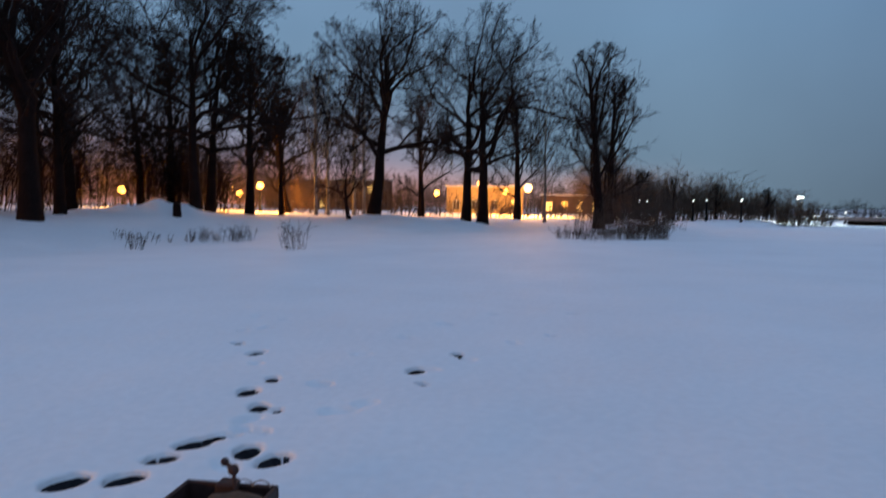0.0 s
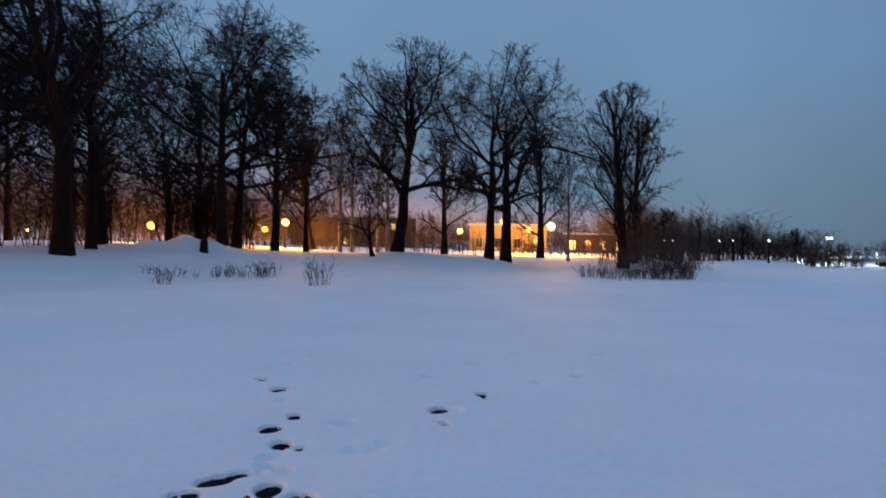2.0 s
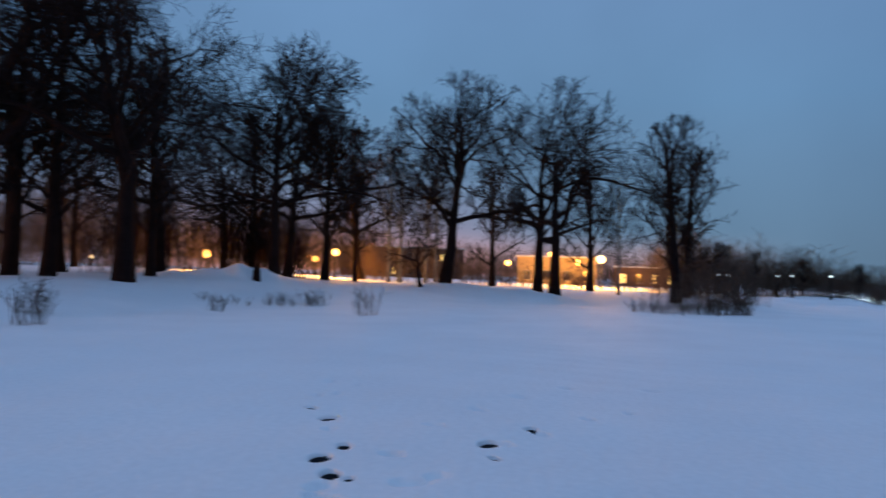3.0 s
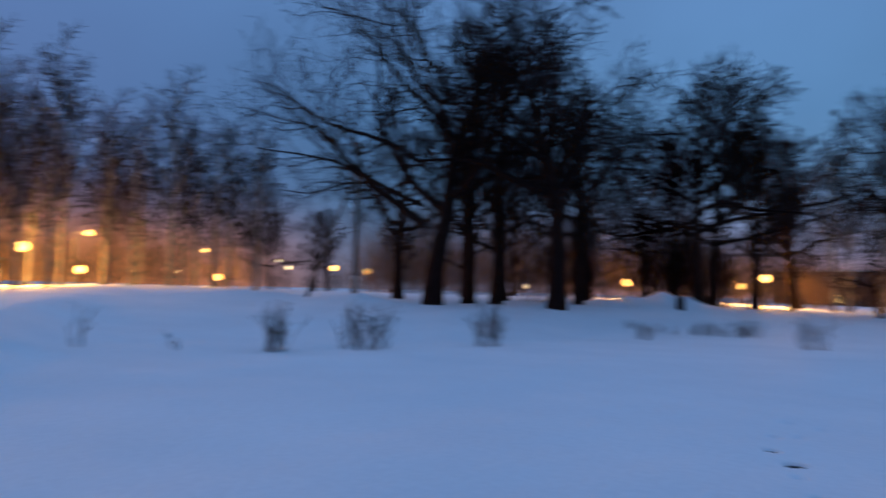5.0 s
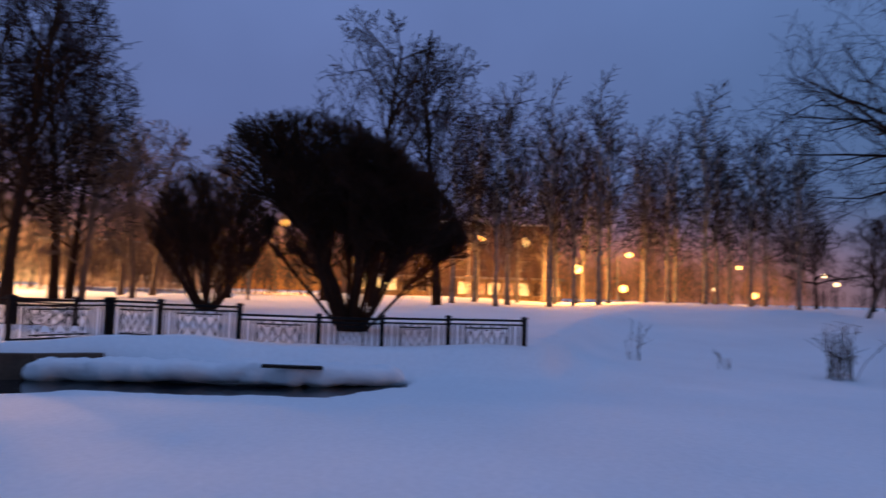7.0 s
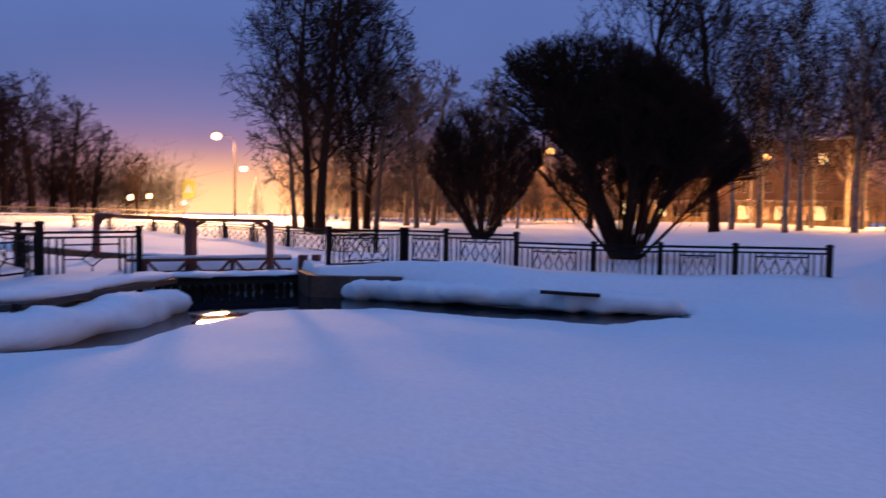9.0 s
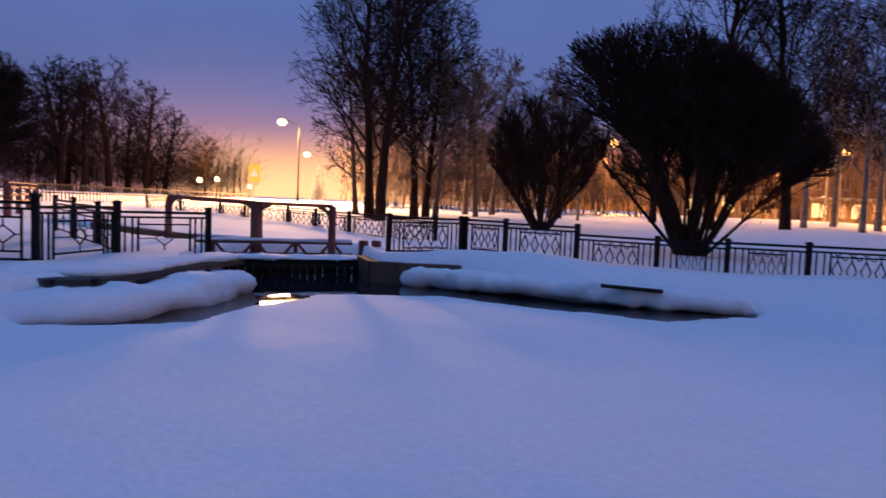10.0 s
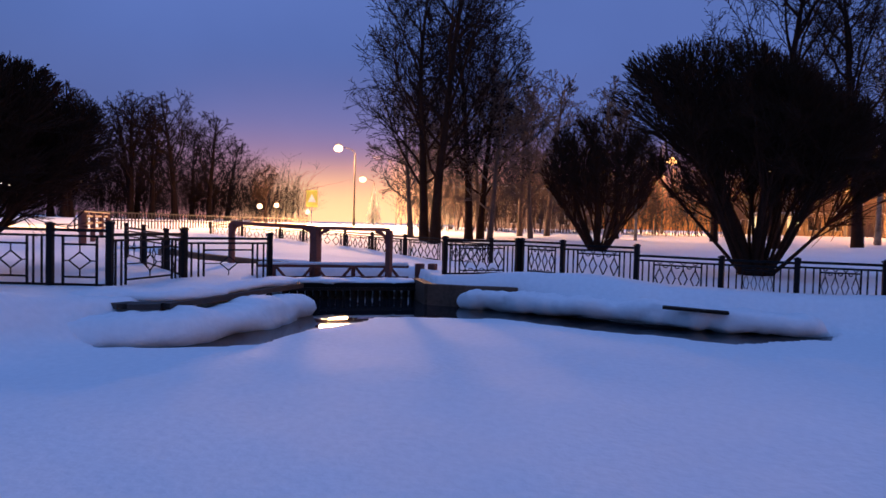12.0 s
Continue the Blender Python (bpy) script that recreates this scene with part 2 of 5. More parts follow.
# heaps of ploughed snow: x, y, radius, height
HEAPS = [(-15.5, 37.5, 3.0, 0.75), (-19.0, 38.0, 4.0, 0.35), (0.0, 43.0, 4.5, 0.55), (-25.5, 22.5, 2.5, 0.45), (-4.0, 47, 4, 0.4), (-31.0, 20.0, 4.0, 0.3),
         (-13.3, -3.6, 1.5, 0.14), (-12.9, -5.2, 1.3, 0.12), (-13.0, 1.9, 1.3, 0.12), (-4.8, -8.3, 0.9, 0.25), (36.3, 66.6, 2.0, 1.1), (-40, -12, 6, 0.25), (-36, 6, 7, 0.25)]
# footprints in the snow: x, y, bearing of the step, depth, size
STEPS = [(-2.36, 8.04, 20, 0.15, 0.62), (-2.03, 7.61, -25, 0.17, 0.85), (-1.57, 6.52, 15, 0.15, 0.72), (-1.68, 6.14, -15, 0.18, 0.95), (-1.46, 5.68, 8, 0.18, 0.85),
         (-1.47, 5.40, -30, 0.08, 1.1), (-1.29, 5.59, 0, 0.12, 0.42), (-1.26, 4.71, 0, 0.20, 0.95), (-1.05, 4.57, -35, 0.19, 0.95), (-1.66, 4.85, -52, 0.20, 1.0),
         (-1.56, 4.95, -52, 0.13, 0.7), (-1.77, 4.57, -50, 0.17, 0.85), (-2.16, 4.21, -45, 0.20, 1.0), (-1.84, 4.25, -48, 0.18, 0.9), (-1.44, 5.16, 40, 0.07, 0.9),
         (-1.29, 5.10, 60, 0.08, 0.8), (-1.5, 5.02, 70, 0.06, 0.8), (-0.24, 6.79, -30, 0.19, 0.85), (-0.17, 6.33, 30, 0.13, 0.45), (0.17, 7.48, -20, 0.16, 0.6), (0.26, 7.33, 60, 0.05, 0.9),
         (0.82, 8.17, 30, 0.07, 0.9), (1.36, 8.62, 10, 0.06, 0.8), (-0.85, 7.47, 60, 0.05, 1.0), (-0.42, 8.34, 40, 0.05, 0.9), (-1.07, 6.34, 70, 0.06, 1.0), (-0.80, 5.57, -60, 0.06, 1.4),
         (-0.62, 5.75, -50, 0.04, 1.0), (0.73, 10.18, 50, 0.04, 1.0), (1.94, 10.34, 50, 0.05, 1.2), (0.06, 9.23, 50, 0.04, 1.2), (-2.53, 8.79, 10, 0.06, 0.8), (-2.3, 9.0, -20, 0.06, 0.8),
         (-2.65, 9.86, 0, 0.05, 0.9), (-2.2, 9.7, 20, 0.04, 0.9), (-1.33, 4.48, 20, 0.05, 1.0), (-1.9, 7.15, 20, 0.05, 0.8), (-0.1, 6.85, 60, 0.05, 0.8)]


def polygon_distance(x, y, poly):
    """Signed distance to a closed polygon, negative inside."""
    best = np.full(x.shape, 1e9)
    inside = np.zeros(x.shape, bool)
    for (ax, ay), (bx, by) in zip(poly, np.roll(poly, -1, axis=0)):
        ex, ey = bx - ax, by - ay
        t = np.clip(((x - ax) * ex + (y - ay) * ey) / (ex * ex + ey * ey), 0, 1)
        best = np.minimum(best, np.hypot(x - ax - t * ex, y - ay - t * ey))
        if ay != by:
            inside ^= ((ay > y) != (by > y)) & (x < (bx - ax) * (y - ay) / (by - ay) + ax)
    return np.where(inside, -best, best)


def smooth(t):
    t = np.clip(t, 0, 1)
    return t * t * (3 - 2 * t)


def ripple(x, y):
    """Soft wind-blown unevenness of the snow."""
    return (0.018 * np.sin(0.9 * x + 0.4 * y + 1.3) * np.sin(0.5 * y - 0.7 * x) + 0.010 * np.sin(2.1 * x - 1.4 * y) * np.sin(1.7 * y + 0.6 * x + 2)
            + 0.004 * np.sin(5.3 * x + 3.1 * y) * np.sin(4.7 * y - 2.2 * x))


def ground(x, y):
    x, y = np.asarray(x, float), np.asarray(y, float)
    r, a = np.hypot(x, y), np.degrees(np.arctan2(-x, y))
    rs, w, hgt = (np.interp(a, SHORE[:, 0], SHORE[:, k]) for k in (1, 2, 3))
    rs = rs + 0.35 * np.sin(a * 0.9) * np.clip((rs - 15) / 6, 0, 1)
    z = ripple(x, y) * np.clip(1 + r / 60, 1, 2) + smooth((r - rs) / w) * hgt
    west = smooth((a - 70) / 15) * smooth((160 - a) / 8)
    z = z + west * (smooth((r - 18) / 30) * 0.32 + smooth((r - 45) / 25) * 0.5)
    z = z + smooth((a - 5) / 30) * (1 - west) * smooth((r - 36) / 30) * 0.3
    for hx, hy, hr, hh in HEAPS:
        d = np.hypot(x - hx, y - hy) / hr
        z = z + hh * np.exp(-2.2 * d * d) * (1 + 0.15 * np.sin(3 * x + 2 * y))
    near = (r < 12) & (a > -20) & (a < 40)
    if near.any():
        dz = np.zeros_like(z)
        for sx, sy, turn, deep, size in STEPS:
            c, s = math.cos(radians(turn)), math.sin(radians(turn))
            u, v = (x - sx) * c + (y - sy) * s, -(x - sx) * s + (y - sy) * c
            edge = 0.20 * np.sin(16 * u + sx * 7) * np.sin(13 * v + sy * 5)
            hole = deep * 1.5 if deep > 0.1 else deep * 0.95
            q = np.sqrt((u / (0.060 * size)) ** 2 + (v / (0.088 * size)) ** 2) + edge
            # a steep hole, a shallow slumped dip round it and a low rim of thrown snow
            dz = np.minimum(dz, -hole * smooth((1.55 - q) / (0.30 if deep > 0.1 else 0.8)) - 0.06 * deep * smooth((2.3 - q) / 0.9)) + 0.004 * np.exp(-((q - 2.2) / 0.35) ** 2) * min(1, deep * 8)
        z = z + np.where(near, dz, 0)
    pit = polygon_distance(x, y, OPEN_WATER) + 0.05 * np.sin(3.1 * x + 1.7 * y) + 0.025 * np.sin(8.3 * x - 5.1 * y)
    ditch = polygon_distance(x, y, CHANNEL) + 0.06 * np.sin(2.3 * x + 1.1 * y)
    return np.where(r < 28, z - 0.75 * smooth((0.06 - pit) / 0.22) - 0.95 * smooth((0.1 - ditch) / 0.3), z)


def gz(x, y):
    return float(ground(np.array([x]), np.array([y]))[0])


def sheet():
    rings = [0.0, 0.6, 1.2, 1.8, 2.4, 2.9]
    while rings[-1] < 2500:
        r = rings[-1]
        rings.append(r + (0.03 if r < 5.5 else 0.036 if r < 9 else 0.085 if r < 15.5 else 0.13 if r < 22 else 0.022 * r if r < 80 else 0.12 * r))
    rings = np.array(rings)
    turns = np.concatenate([np.arange(-180, -14, 1.5), np.arange(-14, 35, 0.26), np.arange(35, 80, 0.9), np.arange(80, 150, 0.42), np.arange(150, 180, 1.5)])
    r, a = np.meshgrid(rings, np.radians(turns), indexing="ij")
    x, y = -r * np.sin(a), r * np.cos(a)
    z = ground(x, y)
    n, k = r.shape
    i, j = np.meshgrid(np.arange(n - 1), np.arange(k), indexing="ij")
    j2 = (j + 1) % k
    faces = np.stack([i * k + j, (i + 1) * k + j, (i + 1) * k + j2, i * k + j2], -1).reshape(-1, 4)
    me = bpy.data.meshes.new("ground")
    me.from_pydata(np.stack([x, y, z], -1).reshape(-1, 3).tolist(), [], faces.tolist())
    me.update()
    me.shade_smooth()
    return me


snow_ground = part_mesh("ground", sheet(), SNOW)
tagged(snow_ground, "deep untouched snow over a frozen pond and its banks, with footprints", "snow ground", kind="structure")

bm = bmesh.new()
box(bm, -18, -22, -0.55, -4.5, 2.5, -0.05)
tagged(part("water", bm, WATER), "dark open water along the snowy bank of the pond", "water", kind="structure")

# dark bowls in the deeper footprints: slush below, the hole's shade painted up the walls
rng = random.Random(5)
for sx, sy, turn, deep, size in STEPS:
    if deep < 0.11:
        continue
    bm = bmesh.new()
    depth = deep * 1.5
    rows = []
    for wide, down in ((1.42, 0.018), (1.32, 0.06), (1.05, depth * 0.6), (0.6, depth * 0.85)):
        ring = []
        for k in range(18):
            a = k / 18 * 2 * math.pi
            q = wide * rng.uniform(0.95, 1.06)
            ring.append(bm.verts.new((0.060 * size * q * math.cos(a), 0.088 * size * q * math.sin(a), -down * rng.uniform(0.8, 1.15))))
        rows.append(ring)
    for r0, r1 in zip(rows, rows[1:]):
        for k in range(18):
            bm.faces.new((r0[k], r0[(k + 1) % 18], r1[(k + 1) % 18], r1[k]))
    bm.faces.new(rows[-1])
    ob = part("slush_shade_bowl", bm, SLUSH_SHADE, smooth=True)
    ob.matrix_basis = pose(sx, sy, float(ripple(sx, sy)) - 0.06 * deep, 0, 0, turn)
    tagged(ob, "dark slush and painted shade lining a deep footprint in the snow", "slush", "slush in footprints")


# ---- trees ----
def reach(p, d, dome, most):
    """How far a branch at p can go along d inside the crown's rounded outline."""
    cx, cy, half, low, rise = dome
    t, step = 0.0, most * 0.08
    while t < most:
        q = p + d * t
        up = rise if q.z > low else low * 0.82
        if ((q.x - cx) / half) ** 2 + ((q.y - cy) / half) ** 2 + ((q.z - low) / up) ** 2 > 1:
            break
        t += step
    return max(t, most * 0.08)


def grow(out, p, d, length, radius, level, sp, rng):
    """One branch as a bent, tapering line, and all that grows from it."""
    if level and sp.get("dome"):
        length = reach(p, d, sp["dome"], length) * rng.uniform(0.85, 1.05)
    n = sp["steps"][level]
    step = length / n
    pts, rad, ways = [tuple(p)], [radius], [d]
    for i in range(n):
        j = sp["bend"][level]
        d = (d + Vector((rng.gauss(0, j), rng.gauss(0, j), rng.gauss(0, j) + sp["rise"][level]))).normalized()
        p = p + d * step
        pts.append(tuple(p))
        ways.append(d)
        rad.append(max(radius * (1 - (i + 1) / n * sp["taper"][level]), sp["thin"]))
    out[level].append((pts, rad))
    if level + 1 >= len(sp["steps"]):
        return
    kids = sp["kids"][level]
    turn = rng.uniform(0, 6.28)
    for k in range(kids):
        f = sp["from"][level] + (1 - sp["from"][level]) * (k + rng.random() * 0.8) / kids
        g = f * n
        i = min(int(g), n - 1)
        at = Vector(pts[i]).lerp(Vector(pts[i + 1]), g - i)
        way = ways[i + 1]
        side = way.orthogonal().normalized()
        turn += 2.4 + rng.uniform(-0.5, 0.5)
        side.rotate(Matrix.Rotation(turn, 3, way))
        ang = radians(sp["angle"][level] * (1 - 0.35 * f) * rng.uniform(0.75, 1.25))
        new_way = (way * math.cos(ang) + side * math.sin(ang)).normalized()
        size = sp["ratio"][level] * (1 - sp["shrink"][level] * (f - sp["from"][level])) * rng.uniform(0.7, 1.2)
        local = rad[i] * 0.62
        grow(out, at, new_way, length * size, max(min(local, radius * sp["kin"][level]), sp["thin"]), level + 1, sp, rng)


OAK = dict(steps=(8, 9, 6, 3, 1), kids=(11, 10, 8, 6), bend=(0.09, 0.20, 0.26, 0.28, 0.2), rise=(0.02, 0.03, 0.03, 0.02, 0.02), taper=(0.80, 0.84, 0.85, 0.8, 0.5),
           angle=(66, 55, 54, 52), ratio=(1.0, 0.50, 0.50, 0.52), shrink=(0.2, 0.35, 0.35, 0.3), kin=(0.46, 0.46, 0.45, 0.5), thin=0.013, spread=(0.40, 0.58, 0.42), trunk=0.70)
OAK["from"] = (0.34, 0.18, 0.15, 0.12)
MAPLE = dict(OAK, steps=(7, 7, 5, 3, 1), taper=(0.75, 0.86, 0.85, 0.8, 0.5), thin=0.016, kids=(14, 7, 5, 4), angle=(50, 44, 46, 46), ratio=(0.60, 0.48, 0.48, 0.5), rise=(0.04, 0.08, 0.07, 0.05, 0.03), bend=(0.03, 0.12, 0.16, 0.2, 0.15), kin=(0.30, 0.42, 0.45, 0.5), spread=(0.27, 0.5, 0.5), trunk=0.85)
MAPLE["from"] = (0.16, 0.2, 0.15, 0.12)
BIRCH_T = dict(OAK, steps=(9, 5, 4, 1), kids=(25, 8, 6), angle=(44, 44, 48), ratio=(0.31, 0.46, 0.55), shrink=(0.5, 0.4, 0.3), rise=(0.02, 0.09, 0.0, -0.08), bend=(0.03, 0.10, 0.16, 0.18),
               taper=(0.9, 0.85, 0.7, 0.5), kin=(0.30, 0.5, 0.5), thin=0.015, spread=None, trunk=0.92)
BIRCH_T["from"] = (0.2, 0.15, 0.1)
LINDEN = dict(OAK, steps=(8, 6, 4, 2, 1), thin=0.014, kids=(17, 8, 6, 4), angle=(56, 48, 48, 46), ratio=(0.55, 0.48, 0.48, 0.5), bend=(0.03, 0.13, 0.18, 0.2, 0.15), rise=(0.03, 0.06, 0.04, 0.03, 0.02), kin=(0.30, 0.42, 0.45, 0.5), spread=(0.26, 0.55, 0.45), trunk=0.88)
LINDEN["from"] = (0.18, 0.15, 0.15, 0.12)


def willow_tree(x, y, height, wide, seed, label, turn=0.0, fan=1.0, skew=0.0, dense=1.0):
    """Many stems fanning out from the ground under a smooth dome of fine upright twigs. fan: how open the crown is below; skew: how far it droops to +y."""
    rng = random.Random(seed)
    low, rise, half = height * 0.56, height * 0.44, wide / 2

    def room(p, d, fan):
        # how far a twig at p can reach along d inside the dome
        t = 0.0
        while t < height:
            q = p + d * t
            z = q.z + skew * q.y
            over = max(0.0, (z - low) / rise)
            full = math.sqrt(max(0.0, 1 - 0.95 * (1 - max(0.0, min(z, low)) / low) ** 2))
            cone = 0.10 + 0.90 * (max(0.0, z) / low) ** 1.2
            wide_here = half * (math.sqrt(max(0.0, 1 - over * over)) if z > low else max(0.16, cone * fan + full * (1 - fan)))
            if math.hypot(q.x, q.y + skew) > wide_here:
                break
            t += height * 0.03
        return max(t, 0.05)

    def line(p, d, length, r0, r1, n, wob, lift, fan=fan):
        length = min(length, room(p, d, fan) * rng.uniform(0.80, 1.07))
        pts, rad, ways = [p], [r0], [d]
        for i in range(n):
            d = (d + Vector((rng.gauss(0, wob), rng.gauss(0, wob), rng.gauss(0, wob) + lift))).normalized()
            p = p + d * length / n
            pts.append(p)
            ways.append(d)
            rad.append(r0 + (r1 - r0) * (i + 1) / n)
        return pts, rad, ways

    stems, boughs, twigs = [], [], []
    for s in range(20):
        a = s * 2.4 + rng.uniform(-0.3, 0.3)
        tilt = radians(4 + 38 * math.sqrt((s + 0.5) / 20))
        d = Vector((math.sin(tilt) * math.cos(a), math.sin(tilt) * math.sin(a), math.cos(tilt)))
        foot = Vector((0.2 * math.cos(a), 0.2 * math.sin(a), 0))
        pts, rad, ways = line(foot, d, height, 0.17 if s in (0, 5, 10) else 0.055, 0.012, 8, 0.05, 0.012, 0.0)
        stems.append((pts, rad))
        for _ in range(int(30 * dense)):
            i = rng.choice((3, 3, 4, 4, 5, 5, 6, 6, 7))
            way = (ways[i] + Vector((rng.gauss(0, 0.55), rng.gauss(0, 0.55), rng.gauss(0.25 if i < 5 else 0.0, 0.35)))).normalized()
            bp, br, bw = line(pts[i], way, height * rng.uniform(0.3, 0.5), 0.018, 0.008, 5, 0.07, 0.02)
            boughs.append((bp, br))
            for _ in range(6 if i < 4 else 18 if i < 5 else 30):
                j = rng.randrange(1, 6)
                tway = (bw[j] + Vector((rng.gauss(0, 0.4), rng.gauss(0, 0.4), rng.gauss(0.15, 0.3)))).normalized()
                tp, tr, _ = line(bp[j], tway, height * rng.uniform(0.10, 0.20), 0.010, 0.007, 1, 0.08, 0.03)
                twigs.append((tp, tr))
    ob = empty("willow_tree", x, y, gz(x, y) - 0.12, turn)
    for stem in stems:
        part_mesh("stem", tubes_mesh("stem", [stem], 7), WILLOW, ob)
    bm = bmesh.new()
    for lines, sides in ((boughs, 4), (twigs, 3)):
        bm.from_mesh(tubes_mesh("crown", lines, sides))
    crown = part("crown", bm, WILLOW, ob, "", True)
    crown["kind"] = "stuff"
    return tagged(ob, label, "willow")


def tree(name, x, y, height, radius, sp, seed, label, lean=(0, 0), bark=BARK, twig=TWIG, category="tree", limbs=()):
    """A bare tree: trunk, limbs and a crown of twigs; height is that of the crown's top."""
    rng = random.Random(seed)
    out = [[] for _ in sp["steps"]]
    way = Vector((lean[0], lean[1], 1)).normalized()
    if sp["spread"]:
        half, low, rise = (v * height for v in sp["spread"])
        sp = dict(sp, dome=(lean[0] * height * 0.6, lean[1] * height * 0.6, half, low, rise))
    grow(out, Vector((0, 0, 0)), way, height * sp["trunk"], radius, 0, sp, rng)
    # great side limbs: height of the fork, way, length, radius
    for fork, toward, length, thick in limbs:
        free = dict(sp, dome=None, bend=(0.09, 0.13, 0.24, 0.28, 0.2))
        grow(out, way * fork, Vector(toward).normalized(), length, thick, 1, free, rng)
    top = max(p[2] for level in out for pts, _ in level for p in pts)
    k = height / top
    out = [[([(a * k, b * k, c * k) for a, b, c in pts], rad) for pts, rad in level] for level in out]
    root = out[0][0]
    root[1][0] *= 1.2
    ob = empty(name, x, y, gz(x, y) - 0.12)
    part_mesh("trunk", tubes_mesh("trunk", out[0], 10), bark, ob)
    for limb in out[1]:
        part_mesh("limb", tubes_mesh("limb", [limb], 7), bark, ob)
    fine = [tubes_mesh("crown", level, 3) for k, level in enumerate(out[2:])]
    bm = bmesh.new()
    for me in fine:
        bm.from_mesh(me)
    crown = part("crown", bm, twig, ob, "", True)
    crown["kind"] = "stuff"
    return tagged(ob, label, category)


def again(ob, x, y, turn, scale=1.0, label=""):
    made = copy_thing(ob, pose(x, y, gz(x, y) - 0.12, 0, 0, turn) @ Matrix.Diagonal((scale, scale, scale, 1)))
    if label:
        made["label"] = label
    return made


GNARLED = "bare old oak with a dark spreading crown in the snow"
oak = tree("oak_tree", -4.79, 46.25, 15.2, 0.46, dict(OAK, kids=(12, 9, 9, 8), thin=0.009, kin=(0.58, 0.52, 0.45, 0.5), spread=(0.40, 0.58, 0.42)), 6, GNARLED, lean=(0.11, 0))
tagged(oak, group="oaks on the bank")
oak_b = tree("oak_tree", 2.71, 45.42, 15.0, 0.40, dict(OAK, kids=(12, 9, 8, 7), thin=0.009, kin=(0.58, 0.52, 0.45, 0.5), angle=(78, 58, 54, 52), spread=(0.49, 0.57, 0.43)), 11, "bare forked oak leaning beside its twin trunk", lean=(0.14, 0))
tagged(oak_b, group="oaks on the bank")
oak_c = tree("oak_tree", 1.57, 45.6, 14.0, 0.36, dict(OAK, kids=(10, 8, 8, 6), thin=0.009, kin=(0.58, 0.52, 0.45, 0.5), angle=(74, 58, 54, 52), spread=(0.36, 0.57, 0.43)), 21, "bare oak close beside its leaning twin", lean=(0.0, 0.05))
tagged(oak_c, group="oaks on the bank")
oak_d = tree("oak_tree", -22.42, 24.87, 19.0, 0.50, dict(OAK, kids=(12, 9, 8, 5), thin=0.008, spread=(0.46, 0.58, 0.42)), 8, "large bare oak with a long low side limb", lean=(-0.10, -0.07),
             limbs=((4.2, (-0.60, -0.54, 0.64), 14.5, 0.23), (5.2, (-0.70, -0.63, 0.20), 9.5, 0.14), (7.5, (-0.60, -0.54, 0.6), 9.5, 0.14)))
oak_e = tree("oak_tree", -16.99, 27.7, 17.0, 0.45, dict(OAK, kids=(13, 10, 9, 6), thin=0.010, spread=(0.43, 0.58, 0.42)), 15, "huge bare oak with a thick dark trunk")
for o in (oak_d, oak_e):
    tagged(o, group="oaks on the bank")
maple = tree("maple_tree", 9.68, 41.36, 11.6, 0.34, dict(MAPLE, kids=(15, 9, 7, 5), thin=0.008, ratio=(0.7, 0.5, 0.5, 0.5), spread=(0.30, 0.5, 0.5)), 5, "bare upright maple among bushes on the shore")
slim_maple = tree("maple_tree", -57.0, 46.0, 9.28, 0.26, MAPLE, 52, "bare maple behind the bank")
linden = tree("linden_tree", -19.05, 33.4, 11.5, 0.28, LINDEN, 6, "slender dark linden in the grove")
oak_f = tree("oak_tree", -14.0, 38.0, 15.0, 0.34, dict(OAK, bend=(0.035, 0.20, 0.26, 0.28, 0.2), kids=(14, 10, 8, 6), spread=(0.42, 0.58, 0.42)), 44, "dark bare oak with a dense crown beside a snow heap")
tagged(oak_f, group="oaks on the bank")
birch = tree("birch_tree", -10.93, 57.47, 15.0, 0.17, BIRCH_T, 7, "slender bare birch with upright branches", bark=BIRCH)
willow = willow_tree(-18.43, -0.80, 5.6, 6.7, 9, "broad dark willow with a dense dome of fine twigs", fan=0.72, skew=0.32)
tall = tree("linden_tree", -29.59, -15.71, 16.5, 0.27, dict(LINDEN, kids=(19, 8, 7, 4), thin=0.013, spread=(0.29, 0.52, 0.48)), 12, "tall bare linden with lamplight behind it", bark=WILLOW)

for bx, by, turn, k in ((16.5, 63.5, 20, 0.42), (19.5, 66.5, 140, 0.40), (22.8, 66.0, 250, 0.34), (26.5, 64.5, 60, 0.27), (30.5, 62.5, 310, 0.24), (14.0, 58.0, 200, 0.5)):
    again(slim_maple, bx, by, turn, k * 1.15 * 1.25, "small bare tree in the scrub of the far shore")

# grove on the far bank
again(linden, -24.22, 29.91, 80, 1.35, "tall dark linden in the grove")
again(linden, -21.76, 29.29, 140, 1.25, "tall dark linden in the grove")
again(oak_f, -22.2, 40.0, 100, 1.0, "dark bare oak deep in the grove")
again(oak_f, -15.2, 43.7, 220, 1.0, "dark bare oak deep in the grove")
again(linden, -13.35, 46.1, 60, 1.1, "bare linden in front of a street lamp")
again(oak_c, -27.5, 38.0, 200, 1.0, "dark bare oak deep in the grove")
again(oak_f, -21.4, 47.4, 130, 0.85, "dark bare oak deep in the grove")
again(linden, -18.8, 46.4, 210, 1.05, "tall dark linden in the grove")
again(oak_b, -33.0, 33.0, 240, 1.0, "dark bare oak deep in the grove")
again(linden, -29.0, 48.0, 20, 1.05, "dark bare linden deep in the grove")
again(slim_maple, -36.0, 44.0, 100, 1.50, "bare maple deep in the grove")
again(linden, -38.0, 54.0, 250, 1.1, "dark bare linden deep in the grove")
